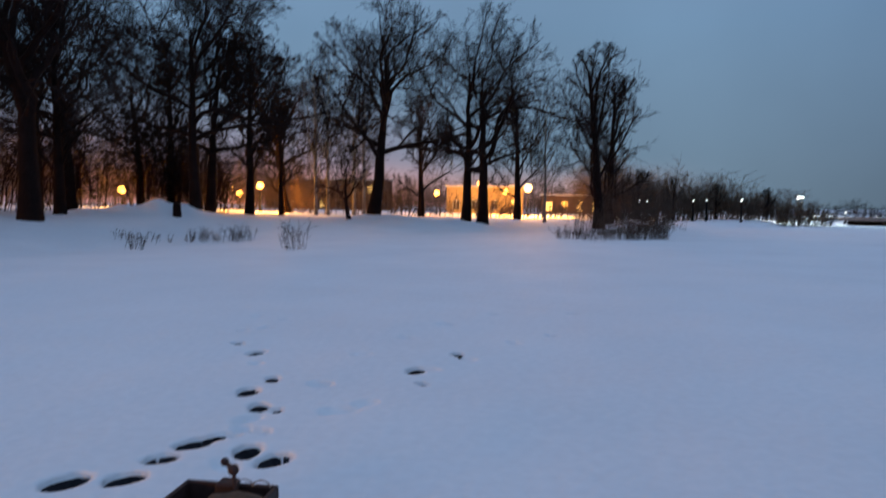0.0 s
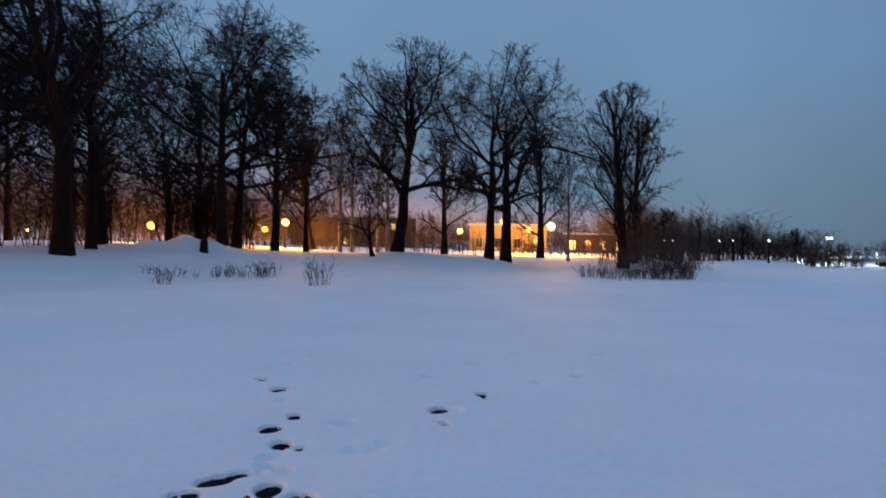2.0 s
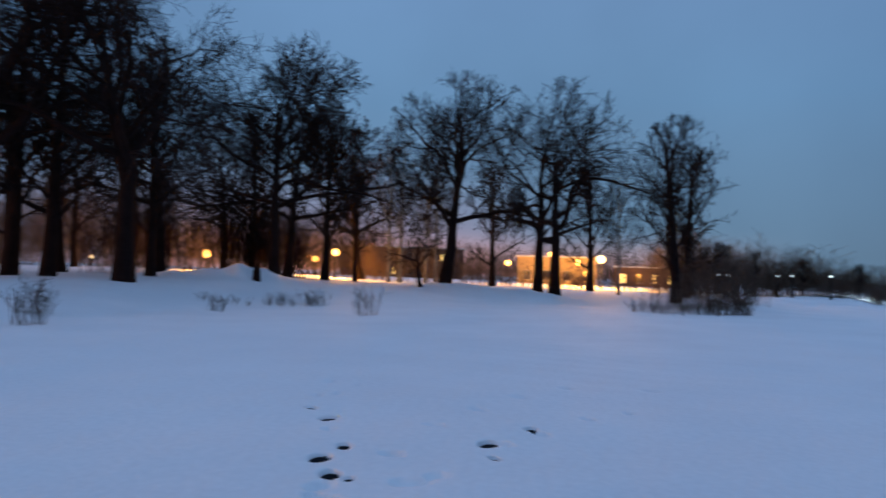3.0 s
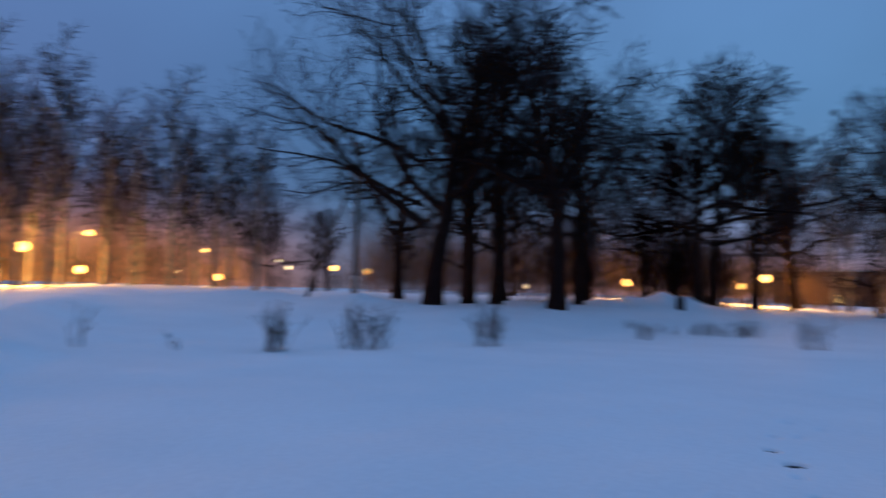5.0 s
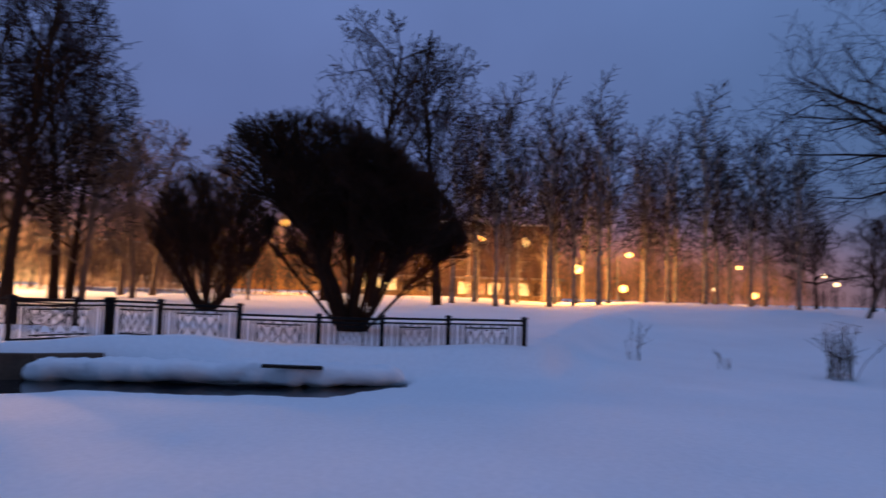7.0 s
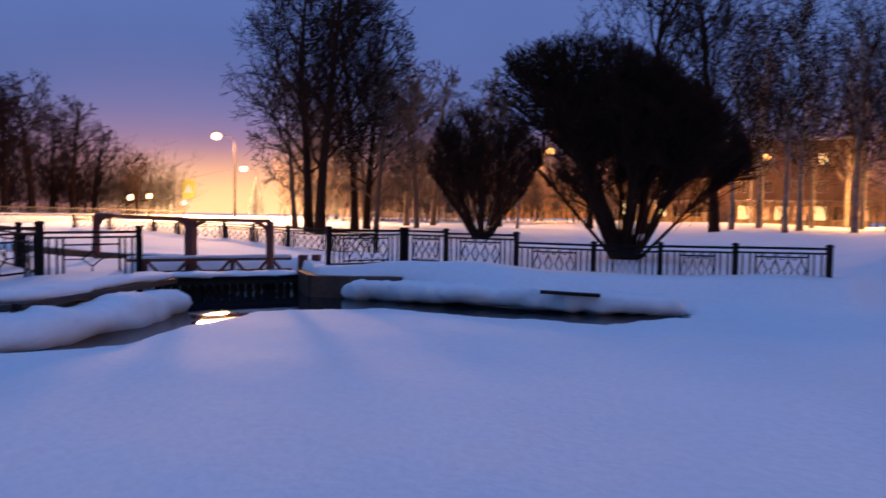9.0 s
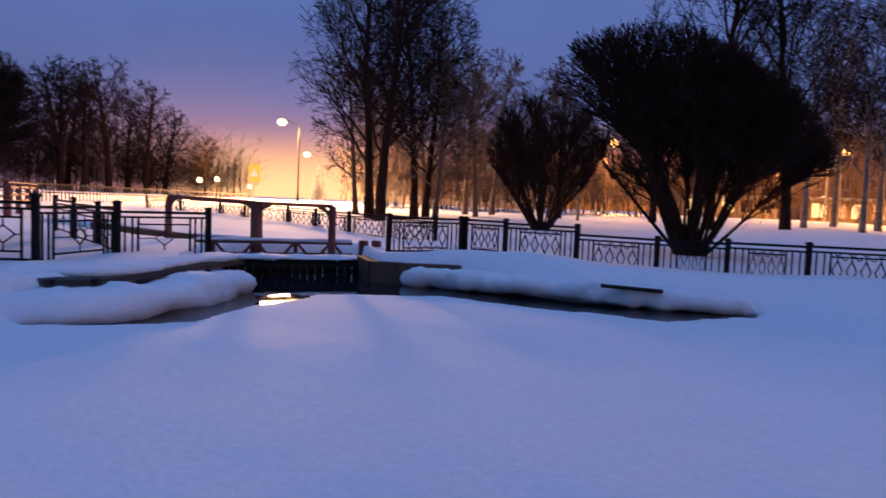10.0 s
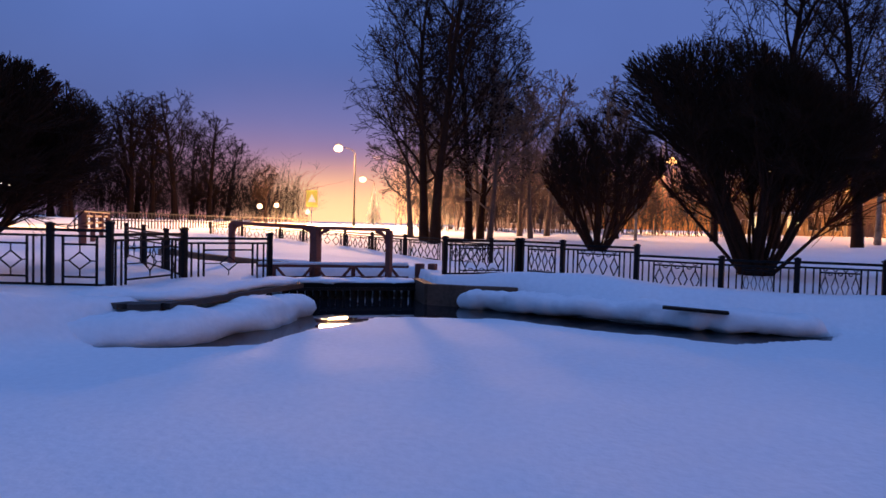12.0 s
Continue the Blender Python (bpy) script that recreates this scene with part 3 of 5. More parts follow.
again(oak, -14.5, 62.0, 250, 0.95, "bare oak standing back from the shore")
again(linden, -11.85, 49.08, 310, 0.75, "thin bare linden on the bank")
again(birch, -9.96, 57.9, 120, 1.0)
again(birch, -6.53, 55.11, 220, 0.95)
again(birch, -8.0, 60.0, 300, 0.9)
again(slim_maple, -2.0, 62.0, 70, 1.25, "bare maple standing back from the shore")
again(slim_maple, 6.5, 58.0, 20, 1.25, "bare maple standing back from the shore")
again(slim_maple, 12.5, 50.0, 200, 1.25, "bare maple at the shore")
again(birch, 7.5, 49.0, 50, 0.7)
small_oak = tree("oak_tree", -6.15, 44.07, 4.4, 0.17, dict(OAK, kids=(6, 6, 5, 4), spread=(0.5, 0.65, 0.35)), 31, "small crooked bare tree beside a big oak", lean=(-0.3, 0))
# grove and street trees to the west
again(birch, -52.73, 17.31, 10, 1.3)
again(birch, -54.1, 27.04, 90, 1.32)
again(birch, -57.0, 29.5, 180, 1.1)
again(birch, -59.3, 11.98, 140, 0.95)
again(birch, -54.25, 21.87, 250, 0.95)
again(birch, -50.5, 14.6, 30, 0.9)
again(birch, -56.0, 33.5, 70, 1.15)
again(birch, -46.0, 30.0, 300, 1.0)
for bx, by, turn, k in ((-50.2, 12.6, 15, 1.2), (-52.5, 9.8, 100, 1.3), (-47.5, 8.0, 210, 1.1), (-55.0, 7.5, 280, 1.25), (-51.0, 5.2, 330, 1.15), (-57.5, 15.0, 60, 1.2), (-57.0, 19.6, 20, 1.25), (-60.0, 24.0, 75, 1.2), (-56.5, 24.8, 110, 1.05), (-62.0, 28.0, 160, 1.25), (-52.0, 29.8, 200, 1.05), (-64.0, 15.5, 240, 1.2), (-61.0, 8.5, 290, 1.15), (-66.0, 20.0, 330, 1.3), (-63.0, 34.0, 45, 1.1), (-58.0, 38.0, 130, 1.0)):
    again(birch, bx, by, turn, k)
again(oak_f, -49.94, 34.07, 60, 0.5, "rounded bare tree behind the bank")
again(linden, -52.0, 40.5, 80, 0.7, "bare linden behind the bank")
again(slim_maple, -47.0, 47.0, 180, 1.00, "bare maple behind the bank")
again(tall, -38.44, -0.63, 0, 1.08, "tall bare linden behind the big willow")
again(tall, -40.37, 3.2, 140, 1.0, "tall bare oak behind the big willow")
small_willow = willow_tree(-29.56, -7.47, 6.1, 5.3, 10, "smaller upright dark willow behind the fence", fan=0.75, dense=0.5)
again(tall, -30.4, -16.75, 100, 0.92)
again(tall, -33.97, -15.89, 200, 0.86)
again(tall, -36.06, -16.13, 300, 0.80)
again(birch, -41.67, -8.24, 40, 0.55, "white-stemmed birch lit by a street lamp")
# paler bark helps the lamplight brown this crown
bushy = tree("linden_tree", -33.4, -19.3, 10.0, 0.17, dict(LINDEN, kids=(17, 7, 6, 4), thin=0.013), 23, "low bushy linden browned by lamplight", bark=MISTY_BARK, twig=MISTY_BARK)
for wx, wy, turn, k in ((-36.5, -19.5, 200, 1.0), (-33.0, -14.2, 130, 0.95), (-39.0, -17.5, 300, 1.0), (-37.2, -13.4, 20, 0.9), (-42.0, -14.0, 160, 1.1), (-41.0, -9.8, 260, 1.0), (-40.0, -22.0, 80, 1.0), (-45.0, -17.0, 230, 1.2)):
    again(bushy, wx, wy, turn, k)
again(slim_maple, -46.0, -10.5, 40, 1.06, "bare maple lit by street lamps")
again(slim_maple, -50.0, -4.5, 140, 1.00, "bare maple lit by street lamps")
willow_tree(-6.84, -13.80, 4.2, 6.0, 14, "dense dark willow beside the water", fan=0.15)
far_linden = tree("linden_tree", -62.0, -76.5, 15.5, 0.42, dict(LINDEN, kids=(15, 7, 5, 3), thin=0.026, spread=(0.32, 0.52, 0.48)), 33, "bare dark tree in a row along the far bank")
for wx, wy, turn, k in ((-36.79, -47.97, 0, 0.80), (-39.46, -45.81, 120, 0.84), (-42.84, -45.47, 200, 0.74), (-33.0, -50.0, 80, 0.72), (-30.0, -52.5, 160, 0.75), (-46.5, -47.0, 260, 0.62), (-34.5, -55.0, 30, 0.8), (-40.5, -52.0, 300, 0.8), (-38.0, -49.5, 75, 0.82), (-44.5, -49.5, 345, 0.7), (-31.5, -48.5, 15, 0.78)):
    again(far_linden, wx * 1.65, wy * 1.65, turn, k * 1.42)
again(linden, -53.5, -48.5, 20, 0.55, "small bare tree glowing in lamplight")


# ---- shrubs, dry stalks and the far woods ----
def stalks(name, x, y, wide, tall, count, seed, label, kind="", mat=GRASS, splay=0.25):
    rng = random.Random(seed)
    polys = []
    for _ in range(count):
        a, d = rng.uniform(0, 6.28), wide * math.sqrt(rng.random())
        px, py = d * math.cos(a), d * math.sin(a)
        h = tall * rng.uniform(0.4, 1.0)
        lx, ly = rng.gauss(0, splay), rng.gauss(0, splay)
        z0 = gz(x + px, y + py) - gz(x, y) - 0.05
        polys.append(([(px, py, z0), (px + lx * h * 0.4, py + ly * h * 0.4, z0 + h * 0.55), (px + lx * h, py + ly * h, z0 + h)], [0.008, 0.007, 0.005]))
        for _ in range(3):
            f = rng.uniform(0.3, 0.95)
            bx, by, bz = px + lx * h * f, py + ly * h * f, z0 + h * f
            s = h * rng.uniform(0.12, 0.3)
            polys.append(([(bx, by, bz), (bx + rng.gauss(0, s * 0.4), by + rng.gauss(0, s * 0.4), bz + s * 0.6), (bx + rng.gauss(0, s * 0.7), by + rng.gauss(0, s * 0.7), bz + s)], [0.006, 0.005, 0.004]))
    ob = part_mesh(name, tubes_mesh(name, polys, 3), mat)
    ob.location = (x, y, gz(x, y))
    return tagged(ob, label, "shrub", kind=kind)


SHRUB = "clump of dry leafless stems poking out of the snow"
for i, (sx, sy, w, t, n) in enumerate([(-14.44, 10.16, 0.30, 1.35, 40), (-13.78, 12.6, 0.75, 1.3, 60), (-12.39, 16.14, 0.5, 1.0, 30), (-5.41, 24.39, 0.45, 1.2, 26), (-10.24, 28.62, 0.9, 0.6, 60),
                                       (-8.99, 29.45, 0.7, 0.75, 55), (-10.8, 23.38, 0.4, 0.6, 18), (-13.86, 18.41, 0.45, 1.2, 30), (-17.16, 6.55, 0.2, 1.2, 6), (-15.9, 8.3, 0.2, 0.7, 4), (-12.0, 27.0, 1.2, 0.45, 40)]):
    tagged(stalks("shrub", sx, sy, w, t, n, 40 + i, SHRUB), group="dry shrubs along the shore")
bushes = [(6.71, 34.0, 1.0, 0.7, 70), (7.9, 33.2, 1.1, 0.6, 80), (9.2, 33.2, 1.0, 0.9, 90), (10.3, 33.8, 0.9, 1.3, 110), (11.2, 34.2, 0.4, 1.5, 70), (8.8, 37.5, 1.6, 2.2, 110), (11.5, 39.0, 1.6, 2.6, 130), (14.0, 44.0, 2.0, 3.4, 150), (12.0, 47.0, 1.8, 3.8, 150)]
for i, (sx, sy, w, t, n) in enumerate(bushes):
    tagged(stalks("bush", sx, sy, w, t, n, 70 + i, "thicket of bare brown stems at the water's edge"), category="bush", group="thicket on the point")


def thicket(name, places, seed, label, mat=TWIG):
    """Far scrub and woods: many bare stems with side twigs, joined."""
    rng = random.Random(seed)
    polys = []
    for x, y, wide, tall_, count in places:
        for _ in range(count):
            a, d = rng.uniform(0, 6.28), wide * math.sqrt(rng.random())
            px, py = x + d * math.cos(a), y + d * math.sin(a)
            z0 = gz(px, py) - 0.1
            h = tall_ * rng.uniform(0.55, 1.0) * (1 - 0.35 * (d / wide) ** 2)
            lx, ly = rng.gauss(0, 0.16), rng.gauss(0, 0.16)
            polys.append(([(px, py, z0), (px + lx * h / 2, py + ly * h / 2, z0 + h / 2), (px + lx * h, py + ly * h, z0 + h)], [0.035, 0.022, 0.008]))
            for _ in range(20):
                f = rng.uniform(0.15, 0.95)
                b = Vector((px + lx * h * f, py + ly * h * f, z0 + h * f))
                s = h * 0.30 * (1.1 - 0.8 * f)
                e = b + Vector((rng.gauss(0, s), rng.gauss(0, s), s * rng.uniform(0.5, 1.4)))
                polys.append(([tuple(b), tuple(e)], [0.015, 0.009]))
    return tagged(part_mesh(name, tubes_mesh(name, polys, 3), mat), label, "woods", kind="stuff")


def arc(a0, a1, r, wide, tall0, tall1, count, n):
    rows = []
    for i in range(n):
        f = i / max(1, n - 1)
        a = radians(a0 + (a1 - a0) * f)
        wob = 1 + 0.25 * math.sin(i * 2.3) * math.sin(i * 0.7 + 1)
        rows.append((-r * math.sin(a), r * math.cos(a), wide, (tall0 + (tall1 - tall0) * f) * wob, count))
    return rows


# scrub and undergrowth in the paler bark take a hazy tone from it
thicket("far_woods", arc(-13, -28.6, 71, 2.4, 7.4, 3.0, 40, 15), 91, "low bare scrub along the far shore", MISTY_BARK)
thicket("far_woods", arc(-29, -62, 106, 4.0, 2.4, 3.2, 34, 14), 92, "low bare scrub along the far shore")
thicket("far_woods", arc(-12, 38, 118, 4.0, 4.5, 5.0, 14, 22), 93, "bare woods behind the grove")
thicket("far_woods", arc(40, 70, 125, 4.5, 6, 5, 14, 14), 94, "bare woods beyond the street")
thicket("far_woods", arc(131, 156, 108, 5.0, 10.0, 15.0, 60, 15), 95, "bare woods along the far bank")
thicket("undergrowth", arc(19.5, 23.5, 50, 2.0, 8.0, 8.5, 26, 4) + arc(28, 33, 48, 2.2, 8.0, 8.5, 14, 4), 102, "dark bare saplings crowding between the grove's trunks")
thicket("undergrowth", arc(13, 47, 82, 3.6, 8.5, 12.0, 46, 20), 96, "bare undergrowth between the grove's trees", MISTY_BARK)
thicket("undergrowth", arc(-13, 14, 122, 3.5, 8.0, 9.5, 34, 18), 101, "bare trees behind the lamplit house", MISTY_BARK)
thicket("undergrowth", arc(-12, 12, 66, 2.6, 3.0, 4.5, 12, 12), 97, "bare undergrowth behind the oaks", MISTY_BARK)
thicket("undergrowth", arc(96, 119, 60, 2.8, 8.5, 9.5, 26, 14), 98, "bare saplings along the street, lit by its lamps", MISTY_BARK)
thicket("undergrowth", arc(58, 95, 76, 3.2, 9.0, 11.0, 20, 18), 99, "bare saplings along the street, lit by its lamps", MISTY_BARK)


# ---- small snowy spruce beside the road ----
def spruce(x, y, height, seed, label):
    rng = random.Random(seed)
    ob = empty("spruce_tree", x, y, gz(x, y) - 0.1)
    part("trunk", tube(bmesh.new(), (0, 0, 0), (0, 0, height * 0.97), 0.11, 0.015), BARK, ob)
    polys = []
    n = int(height * 9)
    for i in range(n):
        f = (i + 0.5) / n
        z, reach = height * (0.08 + 0.9 * f), height * 0.24 * (1 - f) + 0.08
        for k in range(9):
            a = k / 9 * 6.283 + i * 0.8 + rng.uniform(-0.2, 0.2)
            r = reach * rng.uniform(0.75, 1.1)
            c, s_ = math.cos(a), math.sin(a)
            polys.append(([(0, 0, z), (c * r * 0.5, s_ * r * 0.5, z - 0.06 * r), (c * r, s_ * r, z - 0.22 * r)], [0.05, 0.075, 0.012]))
    crown = part_mesh("crown", tubes_mesh("crown", polys, 4), NEEDLE, ob)
    crown["kind"] = "stuff"
    return tagged(ob, label, "spruce")


spruce(-63.13, -41.40, 4.6, 3, "small spruce dusted with snow beside the road")


# ---- iron fences ----
def fence_post(parent, x, y, z0, z1, turn=0.0, wide=0.095):
    bm = bmesh.new()
    h = wide / 2
    box(bm, -h, -h, z0, h, h, z1 - 0.05, 0.008)
    box(bm, -h - 0.012, -h - 0.012, z1 - 0.05, h + 0.012, h + 0.012, z1 - 0.012, 0.008)
    box(bm, -h * 0.66, -h * 0.66, z1 - 0.012, h * 0.66, h * 0.66, z1 + 0.004, 0.004)
    bmesh.ops.transform(bm, matrix=pose(x, y, 0, 0, 0, turn), verts=bm.verts)
    return part("post", bm, IRON, parent)


def diamond(parent, ring, thick):
    """A flat iron lozenge bent from one bar, through its four corners."""
    ring = [Vector(p) for p in ring]
    mid = sum(ring, Vector()) / 4
    n = (ring[1] - ring[3]).cross(ring[0] - ring[2]).normalized() * thick / 2
    grow_ = thick / (ring[0] - ring[1]).length * 1.1
    bm = bmesh.new()
    rows = [[bm.verts.new(mid + (p - mid) * (1 + g) + o) for p in ring] for g, o in ((grow_, n), (-grow_, n), (-grow_, -n), (grow_, -n))]
    for r0, r1 in zip(rows, rows[1:] + rows[:1]):
        for k in range(4):
            bm.faces.new((r0[k], r1[k], r1[(k + 1) % 4], r0[(k + 1) % 4]))
    bmesh.ops.recalc_face_normals(bm, faces=bm.faces)
    part("lozenge", bm, IRON, parent)


def fence_panel(parent, a, b, ta, tb, kind):
    """The work between two posts; ta, tb: heights of the rails' tops at its ends."""
    a, b = Vector(a), Vector(b)

    def at(f, down):
        p = a.lerp(b, f)
        return (p.x, p.y, ta + (tb - ta) * f - down)

    high, mid, low, up, foot = (0.08, 0.17, 0.80, 0.245, 0.735) if kind == "lozenge" else (0.12, 0.21, 0.97, 0.34, 0.85)
    for name, down, thick in (("top_rail", high, 0.045), ("middle_rail", mid, 0.035), ("bottom_rail", low, 0.035)):
        part(name, bar(bmesh.new(), at(0, down), at(1, down), thick), IRON, parent)
    length = (b - a).length
    for s in (0.13, 0.26) if length > 1.2 else ():
        for f in (s / length, 1 - s / length):
            part("upright", bar(bmesh.new(), at(f, mid), at(f, low), 0.026), IRON, parent)
    inset = 0.36 if length > 1.2 else 0.2
    f0, f1 = inset / length, 1 - inset / length
    for f in (f0, f1):
        part("upright", bar(bmesh.new(), at(f, mid), at(f, low), 0.03), IRON, parent)
    if kind == "lozenge":
        part("inner_rail", bar(bmesh.new(), at(f0, up), at(f1, up), 0.028), IRON, parent)
        part("inner_rail", bar(bmesh.new(), at(f0, foot), at(f1, foot), 0.028), IRON, parent)
        n = 4
        for k in range(n):
            c, w = f0 + (f1 - f0) * (k + 0.5) / n, (f1 - f0) / n * 0.36
            diamond(parent, [at(c, 0.31), at(c + w, 0.49), at(c, 0.67), at(c - w, 0.49)], 0.022)
            part("tie", bar(bmesh.new(), at(c, up), at(c, 0.315), 0.02), IRON, parent)
            part("tie", bar(bmesh.new(), at(c, 0.665), at(c, foot), 0.02), IRON, parent)
            # small half rings under the rails and above the lower one
            for down, way, shift in ((0.175, 1, 0.0), (0.25, 1, 0.5), (0.73, -1, 0.5), (0.795, -1, 0.0)):
                m = c + shift * (f1 - f0) / n
                if m < f1 - 0.02:
                    arch = [at(m + w * 0.55 * math.cos(t), down + way * 0.045 * math.sin(t)) for t in (0, 0.8, 1.57, 2.35, 3.14)]
                    part_mesh("scroll", tubes_mesh("scroll", [(arch, [0.011] * 5)], 5), IRON, parent)
    else:
        part("inner_rail", bar(bmesh.new(), at(f0, up), at(f1, up), 0.03), IRON, parent)
        part("inner_rail", bar(bmesh.new(), at(f0, foot), at(f1, foot), 0.03), IRON, parent)
        w = 0.17 / length
        ring = [at(0.5, 0.46), at(0.5 + w, 0.595), at(0.5, 0.73), at(0.5 - w, 0.595)]
        diamond(parent, ring, 0.018)
        for p, q in ((at(0.5, up), ring[0]), (ring[1], at(f1, 0.595)), (ring[2], at(0.5, foot)), (ring[3], at(f0, 0.595))):
            part("tie", bar(bmesh.new(), p, q, 0.016), IRON, parent)


def fence(points, label, kind="lozenge"):
    """points: x, y, height of the post's top. The panels step down with the posts."""
    ob = empty("fence", points[0][0], points[0][1], 0)
    ob.matrix_basis = Matrix.Identity(4)
    for i, (x, y, top) in enumerate(points):
        p, q = points[max(i - 1, 0)], points[min(i + 1, len(points) - 1)]
        fence_post(ob, x, y, gz(x, y) - 0.35, top, math.degrees(math.atan2(q[1] - p[1], q[0] - p[0])))
    for (ax, ay, at_), (bx, by, bt) in zip(points, points[1:]):
        t = min(at_, bt)
        fence_panel(ob, (ax, ay, 0), (bx, by, 0), t, t, kind)
    return tagged(ob, label, "fence")


fence([(-14.06, 2.96, 1.19), (-13.8, 1.35, 1.19), (-13.66, 0.02, 1.18), (-13.71, -1.22, 1.16), (-14.05, -2.83, 1.31), (-14.35, -4.46, 1.34), (-14.75, -5.55, 1.34)],
      "black iron fence with lozenges, half buried in the snowy bank")
fence([(-13.18, -6.73, 1.36), (-14.66, -5.62, 1.34)], "black iron fence with lozenges at the corner of the bank")
fence([(-17.47, -7.47, 1.27), (-18.4, -9.4, 1.26), (-19.39, -11.41, 1.25), (-20.9, -13.71, 1.27), (-22.78, -16.28, 1.30), (-24.07, -19.52, 1.34), (-25.3, -21.94, 1.36), (-26.25, -25.33, 1.40), (-27.2, -28.6, 1.44)],
      "black iron fence with lozenges along the far side of the channel")
fence([(-5.75, -12.45, 1.49), (-6.2, -11.45, 1.49), (-6.77, -10.37, 1.49), (-7.2, -9.55, 1.52)], "black iron fence on the snowy quay", "square")
fence([(-7.2, -9.55, 1.53), (-9.05, -10.01, 1.43), (-10.60, -9.36, 1.35)], "black iron fence round the corner of the snowy quay", "square")
fence([(-9.12, -10.12, 1.41), (-10.06, -11.70, 1.38), (-11.23, -13.88, 1.42), (-12.5, -16.18, 1.43)], "black iron fence along the channel", "square")

# ---- sluice: dam boards, deck, low trussed rail and its frame ----
A0, A1 = Vector((-11.15, -9.50, 0)), Vector((-13.10, -7.37, 0))
along = (A1 - A0).normalized()
back = Vector((along.y, -along.x, 0))
if back.dot(Vector((-1, -0.5, 0))) < 0:
    back = -back
dam = empty("sluice_dam", 0, 0, 0)
span = (A1 - A0).length
k = 0
while k * 0.16 < span + 0.1:
    p = A0 + along * (k * 0.16) + back * (0.02 + 0.012 * ((k * 7) % 3))
    q = p + along * 0.145
    part("board", bar(bmesh.new(), ((p + q) / 2 + Vector((0, 0, -0.6)))[:], ((p + q) / 2 + Vector((0, 0, 0.20)))[:], 0.168, 0.05), PLANK, dam)
    k += 1
part("sill", bar(bmesh.new(), (A0 + Vector((0, 0, 0.17)))[:], (A1 + Vector((0, 0, 0.17)))[:], 0.07, 0.1), PLANK, dam)
tagged(dam, "dark wet timber dam boards holding back the channel", "sluice")

deck = empty("footbridge_deck", 0, 0, 0)
for row in range(5):
    p, q = A0 - along * 0.15 + back * (0.1 + row * 0.23), A1 + along * 0.25 + back * (0.1 + row * 0.23)
    part("plank", bar(bmesh.new(), (p + Vector((0, 0, 0.25)))[:], (q + Vector((0, 0, 0.25)))[:], 0.05, 0.2), PLANK, deck)
p, q = A0 - along * 0.15 + back * 0.0, A1 + along * 0.25
part("edge_beam", bar(bmesh.new(), (p + Vector((0, 0, 0.25)))[:], (q + Vector((0, 0, 0.25)))[:], 0.10, 0.06), IRON, deck)
tagged(deck, "narrow plank deck of the sluice under snow", "footbridge")


def snow_strip(name, points, wide, high, seed, label, mat=SNOW, lump=0.03, step=0.07):
    """A rounded ridge of lying snow along a line of (x, y, z)."""
    rng = random.Random(seed)
    line = []
    for a, b in zip(points, points[1:]):
        a, b = Vector(a), Vector(b)
        n = max(2, int((b - a).length / step))
        line += [a.lerp(b, i / n) for i in range(n)]
    line.append(Vector(points[-1]))
    m = len(line)
    for _ in range(3):
        line = [line[0]] + [(line[i - 1] + line[i] * 2 + line[i + 1]) / 4 for i in range(1, m - 1)] + [line[-1]]
    sides = 14
    verts, faces = [], []
    for i, c in enumerate(line):
        d = (line[min(i + 1, m - 1)] - line[max(i - 1, 0)])
        d.z = 0
        d.normalize()
        s = Vector((-d.y, d.x, 0))
        grow_ = 1 + 0.38 * noise.noise(Vector((c.x * 0.9 + seed * 3, c.y * 0.9, 5))) + 0.22 * noise.noise(Vector((c.x * 2.4, c.y * 2.4 + seed, 9)))
        end = grow_ * min(1, (min(i, m - 1 - i) + 0.4) * step / (wide * 0.6)) ** 0.5
        for j in range(sides):
            t = 2 * math.pi * j / sides
            q = noise.noise(Vector((c.x * 1.5 + seed, c.y * 1.5, t * 0.6))) * lump * 2.2 + noise.noise(Vector((c.x * 5 + seed, c.y * 5, t * 1.5))) * lump + noise.noise(Vector((c.x * 9, c.y * 9 + seed, t * 2.2))) * lump * 0.75
            cw, ch = (wide / 2 + q) * end, (high / 2 + q * 0.7) * end
            verts.append(c + s * (cw * math.copysign(abs(math.cos(t)) ** 0.7, math.cos(t))) + Vector((0, 0, ch * math.copysign(abs(math.sin(t)) ** 0.7, math.sin(t)))))
        if i:
            o = (i - 1) * sides
            faces += [(o + j, o + (j + 1) % sides, o + sides + (j + 1) % sides, o + sides + j) for j in range(sides)]
    faces += [tuple(range(sides)), tuple(range((m - 1) * sides, m * sides))]
    me = bpy.data.meshes.new(name)
    me.from_pydata([tuple(v) for v in verts], [], faces)
    me.update()
    return tagged(part_mesh(name, me, mat, smooth=True), label, "snow")


snow_strip("snow_cover", [tuple(A0 + back * 0.35 + Vector((0, 0, 0.31))), tuple(A1 + along * 0.2 + back * 0.35 + Vector((0, 0, 0.31)))], 0.75, 0.12, 3, "snow lying on the sluice deck")

